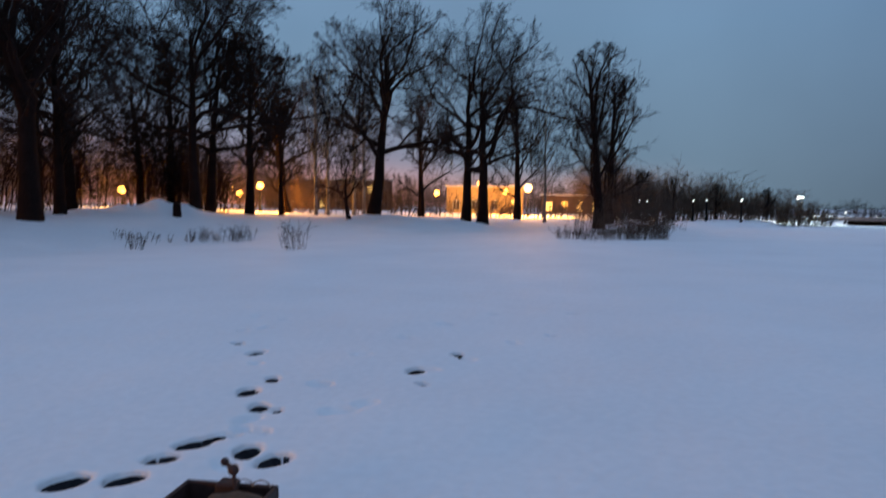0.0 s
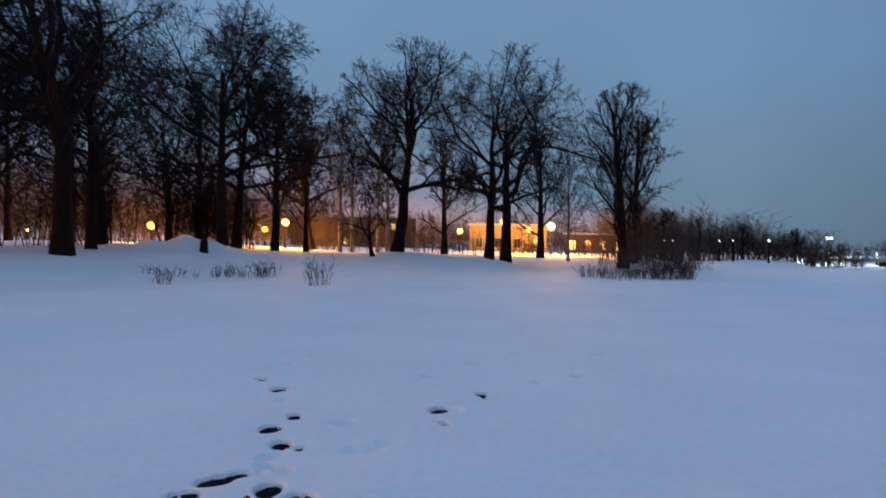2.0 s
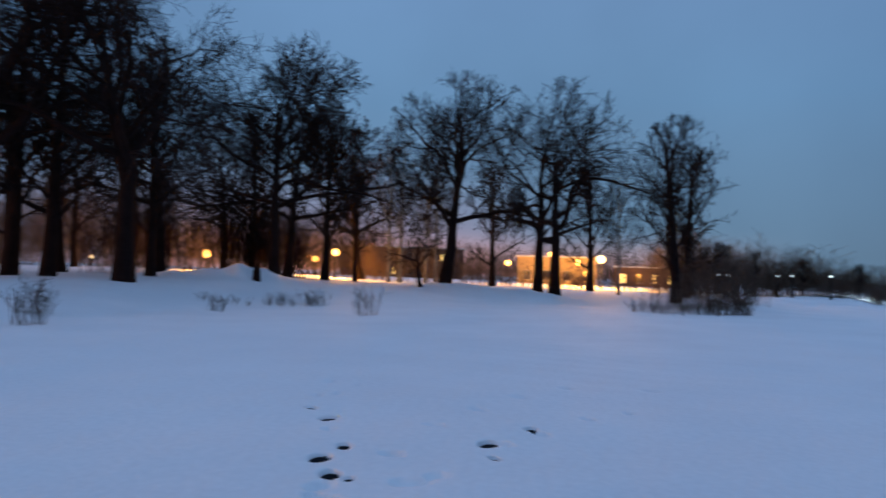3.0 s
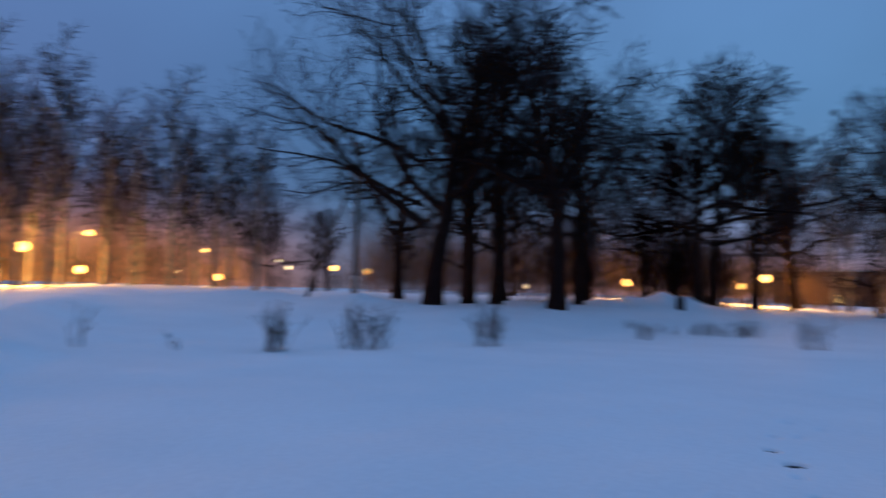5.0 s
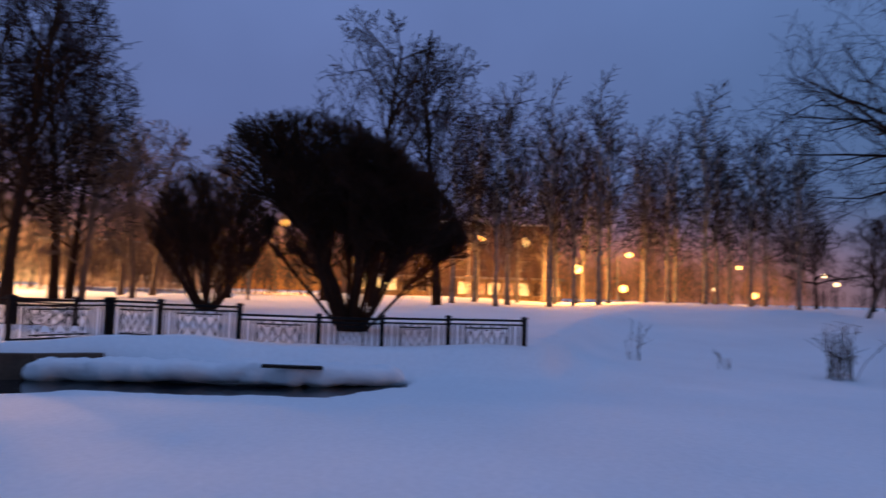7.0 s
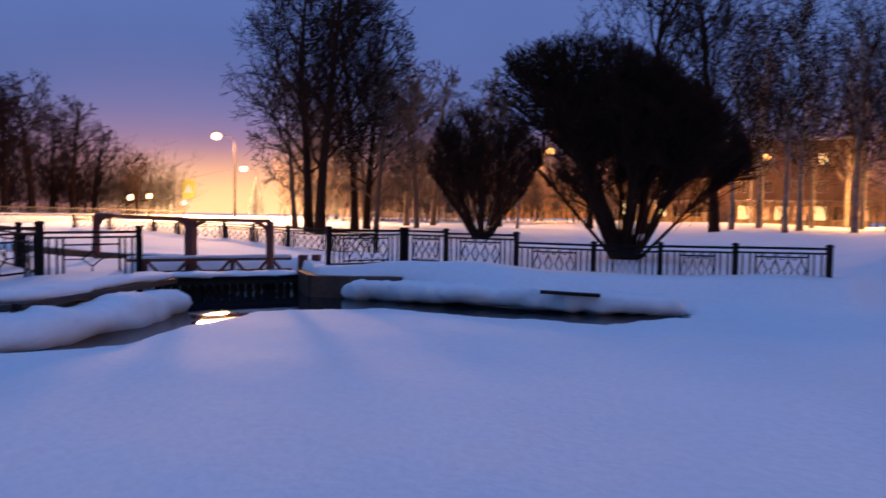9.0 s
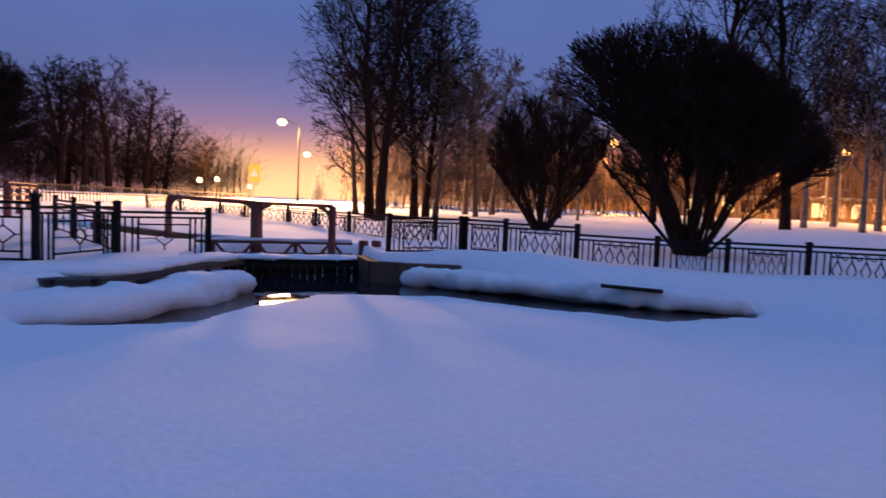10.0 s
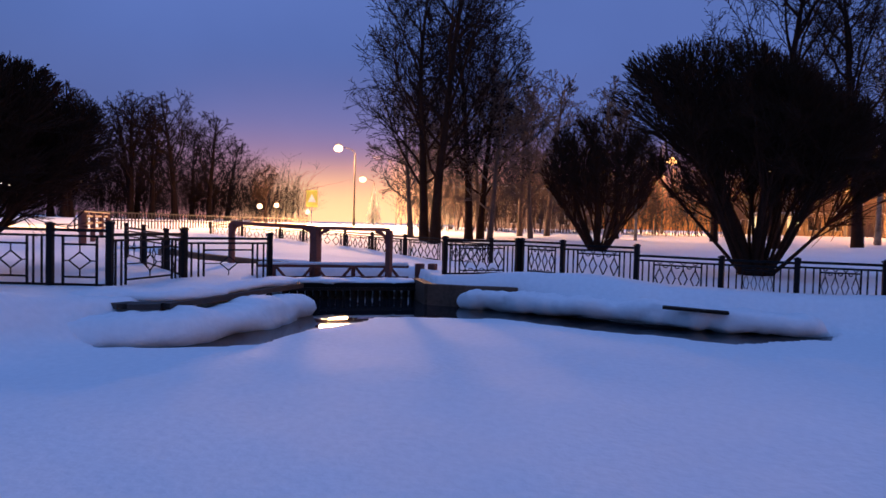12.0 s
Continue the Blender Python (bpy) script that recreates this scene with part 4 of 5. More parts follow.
rail = empty("truss_rail", 0, 0, 0)
R0, R1 = A0 - along * 0.5 + back * 1.15, A1 + along * 0.05 + back * 1.15
for name, z in (("upper_beam", 0.58), ("lower_beam", 0.32)):
    part(name, bar(bmesh.new(), (R0 + Vector((0, 0, z)))[:], (R1 + Vector((0, 0, z)))[:], 0.06, 0.08), WARM_RED, rail)
wall_back = [tuple((R0 + back * 0.4)[:2]), tuple((R1 + back * 0.4)[:2])]
for f in (0.1, 0.36, 0.62, 0.86):
    c = R0.lerp(R1, f)
    part("strut", bar(bmesh.new(), (c + Vector((0, 0, 0.30)))[:], (c + Vector((0, 0, 0.58)))[:], 0.07), WARM_RED, rail)
    for s in (-0.27, 0.27):
        part("brace", bar(bmesh.new(), (c + along * s + Vector((0, 0, 0.30)))[:], (c + along * s * 0.12 + Vector((0, 0, 0.58)))[:], 0.06), WARM_RED, rail)
tagged(rail, "low red-brown trussed timber rail of the sluice", "railing")
snow_strip("snow_cover", [tuple(R0 + Vector((0, 0, 0.64))), tuple(R1 + Vector((0, 0, 0.64)))], 0.13, 0.08, 4, "snow lying along the trussed rail", lump=0.012)
for f in (0.2, 0.55):
    c = R1 + along * (0.1 + f * 0.9)
    bm = bmesh.new()
    box(bm, c.x - 0.09, c.y - 0.09, 0.0, c.x + 0.09, c.y + 0.09, 0.66, 0.015)
    tagged(part("bollard", bm, WARM_RED), "short red-brown timber bollard beside the sluice", "bollard", group="sluice bollards")

frame_ob = empty("timber_portal", 0, 0, 0)
F = [(-12.82, -12.61, 1.55, 0.13), (-12.63, -9.81, 1.49, 0.20), (-13.18, -8.16, 1.48, 0.13)]
for x, y, top, w in F:
    bm = bmesh.new()
    box(bm, x - w / 2, y - w / 2, gz(x, y) - 0.3, x + w / 2, y + w / 2, top - 0.04, 0.012)
    part("post", bm, WARM_RED, frame_ob)
for (ax, ay, az, aw), (bx, by, bz, bw) in zip(F, F[1:]):
    part("beam", bar(bmesh.new(), (ax, ay, az - 0.03), (bx, by, bz - 0.03), 0.08, 0.1), WARM_RED, frame_ob)
    d = Vector((bx - ax, by - ay, 0)).normalized()
    for (cx, cy, cz), s in (((ax, ay, az), 1), ((bx, by, bz), -1)):
        r = 0.26
        bend = [(cx + d.x * s * (0.06 + r * (1 - math.cos(t))), cy + d.y * s * (0.06 + r * (1 - math.cos(t))), cz - 0.07 - r * (1 - math.sin(t))) for t in (0, 0.32, 0.63, 0.94, 1.26, 1.57)]
        part_mesh("bracket", tubes_mesh("bracket", [(bend, [0.045] * 6)], 6), WARM_RED, frame_ob)
tagged(frame_ob, "red-brown timber frame with curved brackets over the sluice", "sluice frame")


# ---- concrete quay edges and the snow on them ----
def wall(name, points, z0, z1, thick, mat, label):
    ob = empty(name, 0, 0, 0)
    for a, b in zip(points, points[1:]):
        part("wall_block", bar(bmesh.new(), (a[0], a[1], (z0 + z1) / 2), (b[0], b[1], (z0 + z1) / 2), z1 - z0, thick), mat, ob)
    return tagged(ob, label, "quay wall")


wall("quay_wall", wall_back, -0.3, 0.26, 0.2, BROWNWALL, "brown-stained concrete wall behind the sluice")
wall("quay_wall", [(-13.95, -10.2), (-14.45, -13.0), (-15.15, -15.6), (-16.8, -20.0)], -0.5, 0.50, 0.2, BROWNWALL, "brown-stained concrete bank of the channel")
wall("quay_wall", [(-13.35, -7.50), (-12.36, -6.66), (-12.46, -5.9), (-12.85, -4.9)], -0.5, 0.38, 0.2, BROWNWALL, "brown-stained concrete side wall of the sluice channel")
# dark footings below the two snow lips
wall("quay_wall", [(-12.95, -5.1), (-12.65, -2.7), (-12.65, -0.9), (-13.1, 0.4)], -0.5, 0.06, 0.3, DARKWALL, "dark footing of the snowy bank")
wall("quay_wall", [(-10.0, -8.2), (-8.2, -8.15), (-6.9, -7.95), (-5.8, -8.25), (-4.5, -8.8)], -0.5, 0.10, 0.25, DARKWALL, "dark footing of the snowy quay")
wall("quay_slab", [(-10.15, -8.28), (-7.95, -7.92), (-6.65, -7.72), (-6.35, -8.0), (-6.45, -8.5), (-6.05, -9.1)], 0.36, 0.44, 0.3, DARKWALL, "dark concrete coping slab of the quay")
snow_strip("snow_lip", [(-12.42, -6.0, 0.08), (-12.42, -5.3, 0.15), (-12.35, -3.8, 0.17), (-12.25, -2.7, 0.17), (-12.2, -1.6, 0.17), (-12.3, -0.8, 0.15), (-12.7, 0.1, 0.06), (-12.95, 0.5, -0.12)], 0.62, 0.38, 7, "thick rounded lip of snow overhanging the water", lump=0.055)
snow_strip("snow_lip", [(-10.05, -7.95, 0.08), (-8.9, -7.70, 0.09), (-7.9, -7.50, 0.10), (-7.1, -7.38, 0.10), (-6.5, -7.46, 0.10), (-6.0, -7.9, 0.10), (-5.6, -8.5, 0.09), (-5.1, -9.1, 0.05)], 0.78, 0.45, 9, "thick rounded lip of snow along the quay", lump=0.045)
snow_strip("snow_lip", [(-10.35, -8.62, 0.48), (-8.4, -8.30, 0.49), (-7.0, -8.12, 0.49), (-6.75, -8.7, 0.49), (-6.35, -9.4, 0.48)], 0.80, 0.16, 10, "snow lying on the quay behind its coping", lump=0.03)
snow_strip("snow_lip", [(-5.95, -8.75, 0.22), (-5.4, -9.4, 0.2), (-4.9, -10.2, 0.18)], 0.9, 0.42, 12, "snowdrift heaped against the end of the quay", lump=0.04)
bm = bmesh.new()
bar(bm, (-11.78, -1.95, 0.33), (-11.92, -0.95, 0.30), 0.05, 0.16)
tagged(part("timber_beam", bm, PLANK), "dark wet timber edge showing through the snow", "timber")


# ---- street lamps ----
def lamp_light(x, y, z, colour, power, cutoff=0.0):
    """The light of one lamp; cutoff: degrees from straight down past which its hood shades it."""
    data = bpy.data.lights.new("lamp_light", "SPOT" if cutoff else "POINT")
    data.color, data.energy, data.shadow_soft_size = colour, power * 1.7, 1.6
    if cutoff:
        data.spot_size, data.spot_blend = radians(2 * cutoff), 0.05
    new("lamp_light", data).location = (x, y, z)


def street_lamp(x, y, z, toward, glow, label, head=0.22, arm=1.4, colour=None, power=0.0, pole=STEEL, cutoff=0.0):
    """A pole with a curved arm and a lantern whose glass is at (x, y, z)."""
    t = Vector((toward[0], toward[1], 0)).normalized()
    fx, fy = x - t.x * arm, y - t.y * arm
    g = gz(fx, fy)
    ob = empty("street_lamp", fx, fy, g)
    top = z - g + 0.1
    part("pole", tube(bmesh.new(), (0, 0, -0.3), (0, 0, top - 0.5), 0.09, 0.06), pole, ob)
    part("collar", tube(bmesh.new(), (0, 0, 0), (0, 0, 0.7), 0.13, 0.11), pole, ob)
    bm = bmesh.new()
    for i in range(4):
        a0, a1 = i / 4 * 1.57, (i + 1) / 4 * 1.57
        tube(bm, (t.x * arm * (1 - math.cos(a0)), t.y * arm * (1 - math.cos(a0)), top - 0.5 + 0.55 * math.sin(a0)),
             (t.x * arm * (1 - math.cos(a1)), t.y * arm * (1 - math.cos(a1)), top - 0.5 + 0.55 * math.sin(a1)), 0.035, 0.03, 8)
    part("arm", bm, pole, ob)
    bm = bmesh.new()
    bmesh.ops.create_uvsphere(bm, u_segments=14, v_segments=8, radius=head)
    bmesh.ops.transform(bm, matrix=Matrix.Translation((t.x * arm, t.y * arm, top - 0.1)) @ Matrix.Diagonal((1, 1, 0.75, 1)), verts=bm.verts)
    globe = part("lamp_glass", bm, glow, ob, "glowing lamp glass", True)
    globe.visible_shadow = False
    bm = bmesh.new()
    tube(bm, (t.x * arm, t.y * arm, top + head * 0.55), (t.x * arm, t.y * arm, top + head * 0.55 + 0.08), head * 0.9, head * 0.3, 12)
    part("hood", bm, pole, ob)
    if power:
        lamp_light(x, y, z - 0.05, colour, power, cutoff)
    return tagged(ob, label, "street lamp", "street lamps")


def park_lamp(x, y, z, glow, label, head=0.22, colour=None, power=0.0):
    """A plain post with a globe on top."""
    g = gz(x, y)
    ob = empty("park_lamp", x, y, g)
    top = z - g
    part("post", tube(bmesh.new(), (0, 0, -0.3), (0, 0, top - head), 0.07, 0.045), IRON, ob)
    part("base", tube(bmesh.new(), (0, 0, 0), (0, 0, 0.5), 0.14, 0.09), IRON, ob)
    part("neck", tube(bmesh.new(), (0, 0, top - head - 0.06), (0, 0, top - head * 0.8), 0.06, 0.12), IRON, ob)
    bm = bmesh.new()
    bmesh.ops.create_uvsphere(bm, u_segments=14, v_segments=8, radius=head)
    bmesh.ops.transform(bm, matrix=Matrix.Translation((0, 0, top)), verts=bm.verts)
    globe = part("lamp_glass", bm, glow, ob, "glowing lamp globe", True)
    globe.visible_shadow = False
    part("cap", tube(bmesh.new(), (0, 0, top + head * 0.9), (0, 0, top + head * 1.15), head * 0.4, 0.03), IRON, ob)
    if power:
        lamp_light(x, y, z, colour, power)
    return tagged(ob, label, "park lamp", "park lamps")


SL = "tall street lamp burning orange over the road"
street_lamp(-48.73, -35.85, 8.18, (0.6, -0.8), LAMP_WARM, "tall street lamp burning warm white beside the channel", 0.42, 1.5, WARM, 66000, IRON, 83.0)
street_lamp(-70.66, -48.13, 7.1, (0.6, -0.8), LAMP_WARM, "tall street lamp burning warm white along the road", 0.45, 1.5, WARM, 14000, IRON)
street_lamp(-61.79, -9.23, 7.72, (0, 1), LAMP_ORANGE, SL, 0.45, 1.2, SODIUM, 12000)
street_lamp(-63.47, -11.37, 7.92, (0, -1), LAMP_ORANGE, SL, 0.26, 1.2)
street_lamp(-75.16, 6.27, 6.68, (0.3, 0.9), LAMP_ORANGE, SL, 0.38, 1.2, SODIUM, 4500)
street_lamp(-67.8, 9.77, 7.51, (0, 1), LAMP_ORANGE, SL, 0.36, 1.2, SODIUM, 4500)
street_lamp(-70.64, 26.64, 6.56, (0.3, 0.9), LAMP_ORANGE, SL, 0.36, 1.2, SODIUM, 2200)
street_lamp(-74.73, 41.5, 5.83, (0.3, 0.9), LAMP_ORANGE, SL, 0.30, 1.2, SODIUM, 1500)
PL = "park lamp with a glowing orange globe among the trees"
park_lamp(-59.94, 17.7, 4.34, LAMP_ORANGE, PL, 0.40, SODIUM, 9000)
park_lamp(-62.4, 22.98, 2.72, LAMP_ORANGE, PL, 0.36, SODIUM, 900)
park_lamp(-65.28, 37.88, 2.5, LAMP_ORANGE, PL, 0.33, SODIUM, 2500)
park_lamp(-65.94, 54.33, 4.15, LAMP_ORANGE, PL, 0.36)
park_lamp(-63.18, 57.5, 3.83, LAMP_ORANGE, PL, 0.36, SODIUM, 900)
for px, py, pz, r in ((-81.58, 58.61, 4.5, 0.3), (-90.55, 63.26, 5.97, 0.3), (-79.88, 10.0, 3.77, 0.3), (-98.26, 50.5, 3.68, 0.28), (-101.15, 44.45, 3.53, 0.28)):
    park_lamp(px, py, pz, LAMP_WARM, "distant park lamp with a small warm globe", r)
park_lamp(-30.56, 63.49, 2.9, LAMP_ORANGE, PL, 0.36, SODIUM, 5000)
park_lamp(-16.5, 60.27, 3.3, LAMP_ORANGE, PL, 0.33, SODIUM, 5000)
park_lamp(-23.52, 76.98, 2.91, LAMP_ORANGE, PL, 0.33, SODIUM, 700)
park_lamp(-28.82, 91.03, 3.61, LAMP_ORANGE, PL, 0.36)
park_lamp(-0.73, 80.5, 3.12, LAMP_ORANGE, PL, 0.33, SODIUM, 900)
park_lamp(5.24, 95.35, 4.84, LAMP_ORANGE, PL, 0.33)
park_lamp(9.56, 74.88, 3.69, LAMP_WARM, "park lamp with a glowing warm globe behind the oaks", 0.45, SODIUM, 15000)
park_lamp(8.53, 90.09, 3.6, LAMP_ORANGE, PL, 0.36, SODIUM, 6000)
for px, py, pz, r in ((-56.5, 94.9, 3.68, 0.3), (-61.82, 91.51, 2.62, 0.3), (-48.29, 88.09, 3.39, 0.3), (-28.84, 137.5, 6.52, 0.4), (-93.81, -75.62, 3.3, 0.42)):
    park_lamp(px, py, pz, LAMP_WARM, "distant park lamp with a small warm globe", r)
park_lamp(-46.8, -41.2, 2.97, LAMP_WARM, PL, 0.22, SODIUM, 9000)
park_lamp(-59.0, -54.5, 3.2, LAMP_WARM, PL, 0.3, SODIUM, 3600)
park_lamp(-23.6, -41.6, 3.3, LAMP_WARM, PL, 0.3, SODIUM, 2500)
for px, py, pz, r in ((19.1, 62.2, 2.2, 0.07), (18.4, 62.4, 2.2, 0.06), (22.9, 60.9, 2.23, 0.06), (24.0, 60.6, 2.28, 0.06), (26.6, 59.3, 2.3, 0.09), (38.06, 70.87, 1.3, 0.08), (44.28, 73.06, 1.21, 0.09)):
    park_lamp(px, py, pz, LAMP_COOL, "low path lamp burning white along the far shore", r)
park_lamp(37.92, 70.94, 2.8, LAMP_COOL, "twin lamp burning white at the bridge", 0.17, COOL, 2600)
park_lamp(38.25, 70.79, 2.77, LAMP_COOL, "twin lamp burning white at the bridge", 0.13)


# ---- buildings along the street ----
def building(name, a, b, deep, z1, storeys, bays, mat, lit, label, seed, win=(1.1, 1.5)):
    """A block whose front runs from a to b; openings are recessed, some of them lit."""
    rng = random.Random(seed)
    a, b = Vector((*a, 0)), Vector((*b, 0))
    d = (b - a).normalized()
    n = Vector((d.y, -d.x, 0))
    if n.dot(a + b) > 0:
        n = -n
    g = min(gz(a.x, a.y), gz(b.x, b.y)) - 0.3
    ob = empty(name, a.x, a.y, g)
    m = Matrix.Translation((0, 0, 0)) @ Matrix(((d.x, -n.x, 0, 0), (d.y, -n.y, 0, 0), (0, 0, 1, 0), (0, 0, 0, 1)))
    length, high = (b - a).length, z1 - g
    bm = bmesh.new()
    w, h = win
    step, rise = length / bays, (high - 0.6) / storeys
    holes = []
    for s in range(storeys):
        z0 = 0.9 + s * rise
        for k in range(bays):
            holes.append((k * step + step / 2 - w / 2, z0, s, k))
    # front wall as piers and bands round the openings
    for k in range(bays + 1):
        x0 = 0 if k == 0 else (k - 1) * step + step / 2 + w / 2
        x1 = length if k == bays else k * step + step / 2 - w / 2
        box(bm, x0, 0, 0, x1, 0.3, high)
    for k in range(bays):
        x0, x1 = k * step + step / 2 - w / 2, k * step + step / 2 + w / 2
        zs = [0] + [v for s in range(storeys) for v in (0.9 + s * rise, 0.9 + s * rise + h)] + [high]
        for z0, zz in zip(zs[::2], zs[1::2]):
            box(bm, x0, 0, z0, x1, 0.3, zz)
    box(bm, 0, 0.3, 0, 0.3, deep, high)
    box(bm, length - 0.3, 0.3, 0, length, deep, high)
    box(bm, 0.3, deep - 0.3, 0, length - 0.3, deep, high)
    bmesh.ops.transform(bm, matrix=m, verts=bm.verts)
    part("wall", bm, mat, ob)
    bm = bmesh.new()
    box(bm, -0.3, -0.3, high, length + 0.3, deep + 0.3, high + 0.25, 0.05)
    bmesh.ops.transform(bm, matrix=m, verts=bm.verts)
    part("roof", bm, ROOF, ob, "snow-covered roof")
    for x0, z0, s, k in holes:
        shine = rng.random() < lit
        bm = bmesh.new()
        box(bm, x0, 0.16, z0, x0 + w, 0.20, z0 + h)
        bmesh.ops.transform(bm, matrix=m, verts=bm.verts)
        pane = part("window", bm, (LIT if rng.random() < 0.6 else LIT_DIM) if shine else GLASS, ob)
        bm = bmesh.new()
        for u in (0.0, w / 2 - 0.03, w - 0.06):
            box(bm, x0 + u, 0.10, z0, x0 + u + 0.06, 0.155, z0 + h)
        for v in (0.0, h - 0.06):
            box(bm, x0, 0.10, z0 + v, x0 + w, 0.155, z0 + v + 0.06)
        bmesh.ops.transform(bm, matrix=m, verts=bm.verts)
        part("window_frame", bm, ROOF, pane)
    return tagged(ob, label, "building")


building("apartment_house", (-73.0, -33.4), (-86.0, -21.2), 7, 6.4, 2, 5, PLASTER, 0.0, "pale plastered house with dark windows in lamplight", 1)
building("apartment_house", (-92.0, -6.0), (-90.5, 24.0), 12, 11.5, 3, 10, BRICK, 0.03, "long brown building behind the street trees", 2)
building("shop_pavilion", (-78.0, 8.5), (-75.5, 20.5), 6, 3.6, 1, 7, YELLOW, 0.95, "low shop pavilion with brightly lit windows", 3, (1.35, 1.5))
building("shop_pavilion", (-80.0, -4.0), (-79.0, 5.5), 6, 3.6, 1, 5, YELLOW, 0.8, "low shop pavilion with lit windows behind the willow", 4, (1.3, 1.5))
building("apartment_house", (0.6, 103.9), (12.5, 103.0), 10, 4.6, 1, 4, YELLOW, 0.2, "yellow plastered house glowing in lamplight behind the oaks", 5)
building("apartment_house", (-34.0, 128.0), (-10.0, 132.0), 10, 6.5, 2, 8, BRICK, 0.3, "low brown house far behind the grove", 6)
building("apartment_house", (16.0, 108.0), (28.0, 105.0), 8, 3.4, 1, 5, BRICK, 0.5, "low building with lit windows behind the point", 7)


# ---- low white-lit bridge and embankment past the far shore ----
bridge = empty("road_bridge", 0, 0, 0)
B0, B1 = Vector((38.3, 68.5, 0)), Vector((66.0, 51.5, 0))
up = Vector((0, 0, 1))
part("deck", bar(bmesh.new(), B0 + up * 0.62, B1 + up * 0.70, 0.34, 3.4), CONCRETE, bridge)
for f in (0.2, 0.5, 0.8):
    c = B0.lerp(B1, f)
    bm = bmesh.new()
    box(bm, c.x - 0.5, c.y - 0.5, -0.4, c.x + 0.5, c.y + 0.5, 0.46, 0.05)
    part("pier", bm, CONCRETE, bridge)
side = Vector((-0.52, -0.85, 0)) * 1.55
# dark wall added to stand in for the shade under the deck
part("under_deck_shade", bar(bmesh.new(), B0 - side * 0.5 + Vector((2.5, -1.5, 0.1)), B1 - side * 0.5 + up * 0.1, 0.8, 0.3), DARKWALL, bridge)
part("handrail", bar(bmesh.new(), B0 + side + up * 1.12, B1 + side + up * 1.20, 0.07), STEEL, bridge)
for f in range(13):
    c = B0.lerp(B1, f / 12) + side
    part("baluster", bar(bmesh.new(), c + up * 0.75, c + up * 1.15, 0.05), STEEL, bridge)
bm = bmesh.new()
slope = [Vector(p) for p in ((37.5, 69.6, 0.92), (40.0, 68.2, 0.92), (38.2, 64.8, 0.0), (35.9, 65.6, 0.0), (36.5, 70.4, 0.0), (40.2, 68.6, 0.0))]
sv = [bm.verts.new(p) for p in slope]
for f in ((0, 3, 2, 1), (0, 4, 3), (1, 2, 5), (0, 1, 5, 4), (2, 3, 4, 5)):
    bm.faces.new([sv[i] for i in f])
bmesh.ops.recalc_face_normals(bm, faces=bm.faces)
bmesh.ops.subdivide_edges(bm, edges=bm.edges, cuts=5, use_grid_fill=True)
for v in bm.verts:
    v.co.z += 0.10 * noise.noise(v.co * 0.9) * (v.co.z > 0.05)
part("embankment", bm, SNOW, bridge, "snowy embankment slope in white lamplight", True)
tagged(bridge, "low concrete road bridge past the end of the pond", "bridge")

# long picket fence beyond the channel
pickets = empty("picket_fence", 0, 0, 0)
P0, P1 = Vector((-24.5, -36.5, 0)), Vector((-49.0, -39.5, 0))
part("rail", bar(bmesh.new(), (P0.x, P0.y, 1.85), (P1.x, P1.y, 1.75), 0.09), POLE, pickets)
part("rail", bar(bmesh.new(), (P0.x, P0.y, 1.35), (P1.x, P1.y, 1.30), 0.06), POLE, pickets)
picket = None
for i in range(90):
    c = P0.lerp(P1, i / 89)
    if picket is None:
        bm = bmesh.new()
        box(bm, -0.045, -0.02, 0, 0.045, 0.02, 1.1, 0.008)
        picket = part("picket", bm, POLE, pickets)
        ob = picket
    else:
        ob = new("picket", picket.data)
        ob.parent = pickets
    ob.location = (c.x, c.y, 0.75)
tagged(pickets, "long dark picket fence along the far street", "fence")

# ---- utility pole with a strut, stump post, sledge box ----
pole = empty("utility_pole", -27.37, 24.09, gz(-27.37, 24.09))
part("pole", tube(bmesh.new(), (0, 0, -0.4), (0, 0, 8.6), 0.16, 0.11), POLE, pole)
part("footing", tube(bmesh.new(), (0.02, 0.02, -0.3), (0.02, 0.02, 1.3), 0.2, 0.19), CONCRETE, pole)
part("strut", tube(bmesh.new(), (-2.3, -1.6, -0.3), (0, 0, 7.4), 0.10, 0.08), POLE, pole)
part("crossarm", bar(bmesh.new(), (-0.6, 0.3, 8.2), (0.6, -0.3, 8.2), 0.08), POLE, pole)
tagged(pole, "weathered wooden utility pole with a slanting strut", "utility pole")

bm = bmesh.new()
tube(bm, (0, 0, -0.2), (0, 0, 0.62), 0.24, 0.20, 9)
tube(bm, (0, 0, 0.62), (0.02, 0, 0.72), 0.20, 0.10, 9)
stump = part("tree_stump", bm, BARK)
stump.location = (-14.0, 35.3, gz(-14.0, 35.3))
tagged(stump, "dark tree stump at the foot of a snow heap", "stump")

sled = empty("sledge_box", -1.10, 3.62, 0.0, -8)
bm = bmesh.new()
for x0, y0, x1, y1 in ((-0.25, -0.2, 0.25, -0.175), (-0.25, 0.175, 0.25, 0.2), (-0.25, -0.175, -0.225, 0.175), (0.225, -0.175, 0.25, 0.175)):
    box(bm, x0, y0, 0.0, x1, y1, 0.17, 0.006)
box(bm, -0.225, -0.175, 0.0, 0.225, 0.175, 0.02)
part("box", bm, CRATE, sled)
bm = bmesh.new()
bmesh.ops.create_uvsphere(bm, u_segments=20, v_segments=14, radius=0.085, matrix=Matrix.Translation((0.12, 0.0, 0.12)) @ Matrix.Diagonal((2.2, 1, 1, 1)))
for v in bm.verts:
    v.co += 0.018 * noise.noise_vector(v.co * 14)
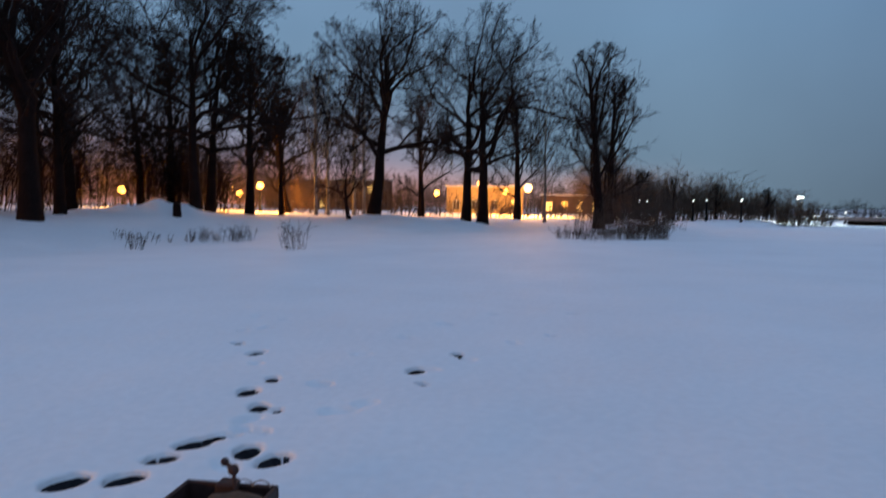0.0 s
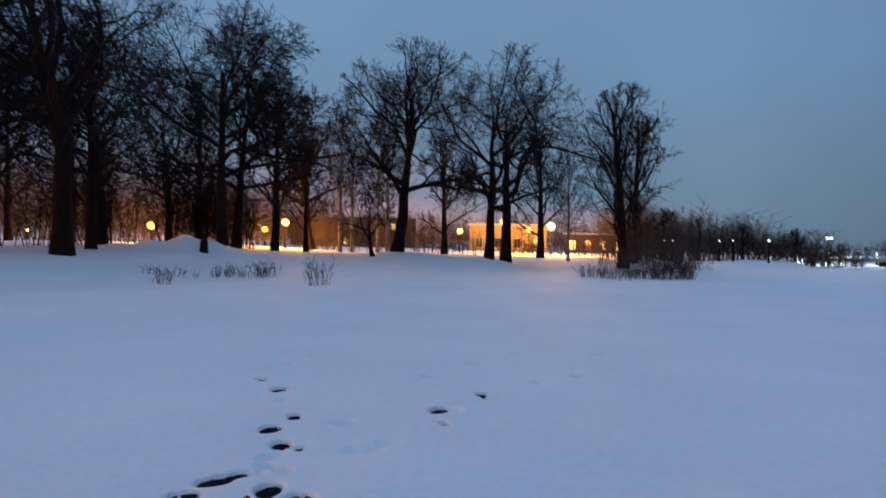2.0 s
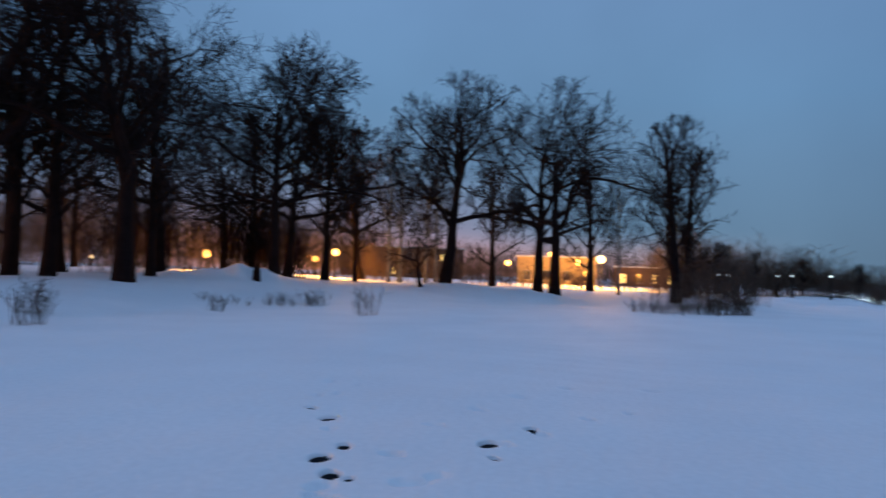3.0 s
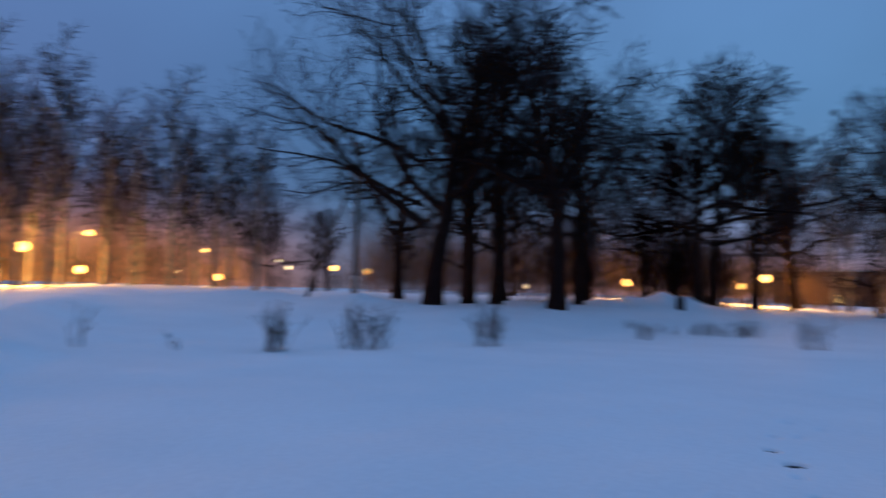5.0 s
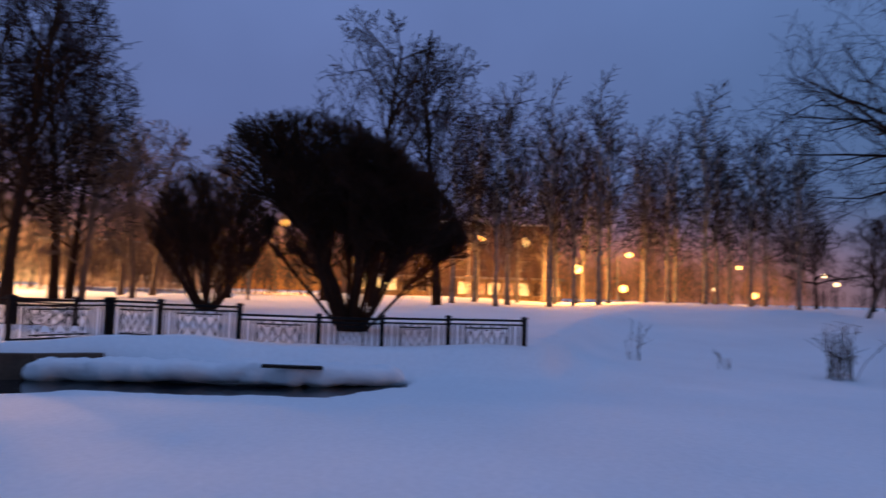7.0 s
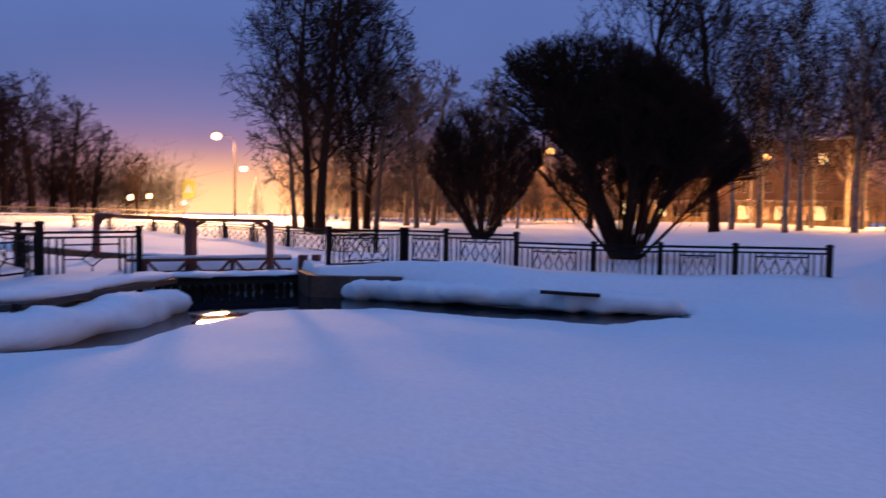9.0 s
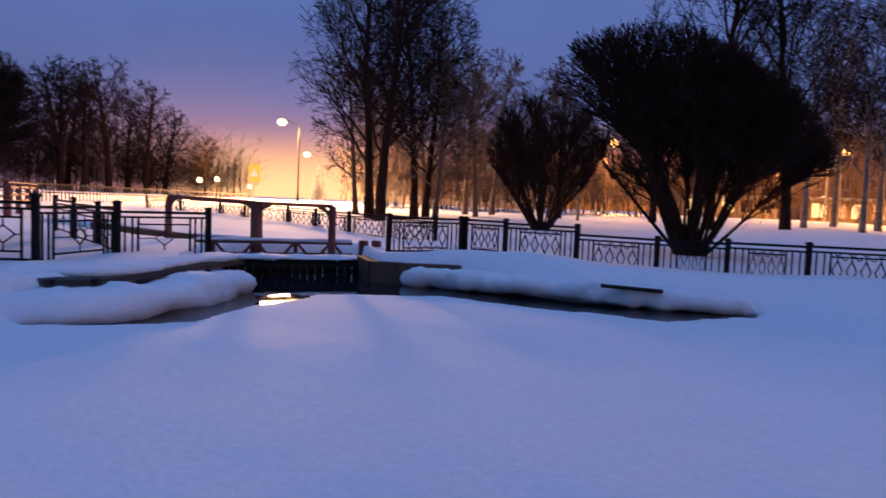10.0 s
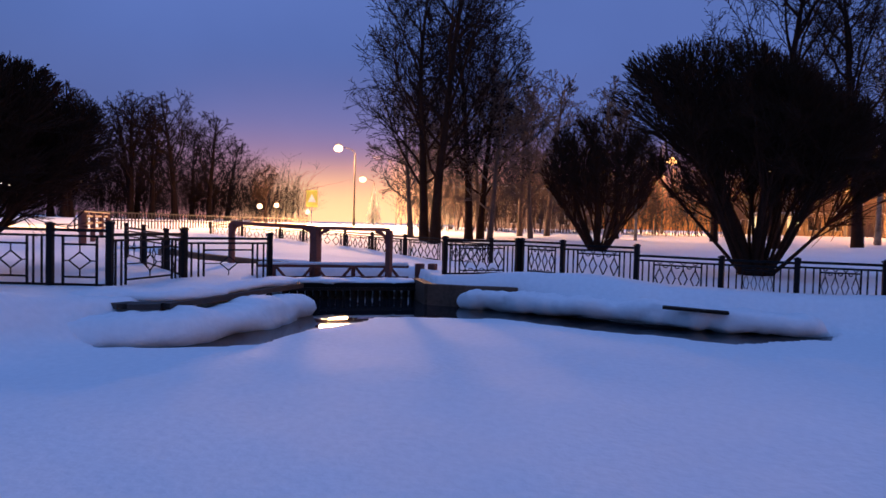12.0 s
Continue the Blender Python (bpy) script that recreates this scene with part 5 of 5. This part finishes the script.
part("canvas_roll", bm, CANVAS, sled, "rolled brown canvas", True)
bm = bmesh.new()
tube(bm, (0.085, 0.06, 0.1), (0.055, 0.1, 0.26), 0.012, 0.010, 8)
bmesh.ops.create_uvsphere(bm, u_segments=14, v_segments=10, radius=0.028, matrix=Matrix.Translation((0.05, 0.105, 0.275)))
tube(bm, (0.05, 0.105, 0.275), (0.005, 0.115, 0.305), 0.013, 0.012, 8)
bmesh.ops.create_uvsphere(bm, u_segments=14, v_segments=10, radius=0.021, matrix=Matrix.Translation((0.0, 0.116, 0.308)))
part("handle", bm, CRATE, sled)
bm = bmesh.new()
box(bm, -0.05, 0.10, 0.14, 0.05, 0.19, 0.20, 0.01)
part("clasp", bm, CRATE, sled)
bm = bmesh.new()
for s in (0.0, 0.09):
    pts = [Vector((0.10 + s + 0.05 * math.cos(t), 0.12, 0.19 + 0.035 * math.sin(t))) for t in (0, 0.8, 1.6, 2.4, 3.1)]
    for p, q in zip(pts, pts[1:]):
        bar(bm, p, q, 0.006)
part("wire_loop", bm, STEEL, sled)
tagged(sled, "small red-brown sledge box with a canvas roll on the snow", "sledge")

# ---- road sign at the crossing ----
sign = empty("road_sign", -45.80, -36.38, gz(-45.80, -36.38))
TOP = 3.55 - gz(-45.80, -36.38)
part("post", tube(bmesh.new(), (0, 0, -0.2), (0, 0, TOP + 0.7), 0.045, 0.045), STEEL, sign)
to_eye = Vector((0.78, 0.62, 0)).normalized()
flat = Matrix(((-to_eye.y, to_eye.x, 0, 0), (to_eye.x, to_eye.y, 0, 0), (0, 0, 1, 0), (0, 0, 0, 1)))
bm = bmesh.new()
box(bm, -0.48, 0.05, TOP - 0.72, 0.48, 0.08, TOP + 0.72, 0.01)
bmesh.ops.transform(bm, matrix=flat, verts=bm.verts)
part("panel", bm, SIGN, sign, "yellow-green panel")
bm = bmesh.new()
corner = [bm.verts.new((x_, 0.084, z_)) for x_, z_ in ((-0.36, TOP - 0.3), (0.36, TOP - 0.3), (0.0, TOP + 0.42))]
face = bm.faces.new(corner)
out_ = bmesh.ops.extrude_face_region(bm, geom=[face])["geom"]
bmesh.ops.translate(bm, verts=[v for v in out_ if isinstance(v, bmesh.types.BMVert)], vec=(0, 0.012, 0))
bmesh.ops.transform(bm, matrix=flat, verts=bm.verts)
part("triangle", bm, WHITE, sign, "white triangle")
tagged(sign, "yellow-green road sign with a white triangle on a post", "road sign")

# ---- timber jetty rail beyond the channel ----
jetty = empty("jetty_rail", 0, 0, 0)
J0, J1 = Vector((-14.99, -21.78, 0)), Vector((-20.91, -28.62, 0))
for k in range(5):
    c = J0.lerp(J1, (0.0, 0.06, 0.35, 0.7, 1.0)[k])
    bm = bmesh.new()
    box(bm, c.x - 0.07, c.y - 0.07, gz(c.x, c.y) - 0.3, c.x + 0.07, c.y + 0.07, 1.72, 0.012)
    part("post", bm, WARM_RED, jetty)
for z in (1.08, 1.32, 1.58):
    part("rail", bar(bmesh.new(), (J0.x, J0.y, z), (J1.x, J1.y, z), 0.09, 0.05), WARM_RED, jetty)
part("cap_rail", bar(bmesh.new(), (J0.x, J0.y, 1.74), (J1.x, J1.y, 1.74), 0.04, 0.16), WARM_RED, jetty)
tagged(jetty, "dark red-brown timber railing of a small jetty", "railing")
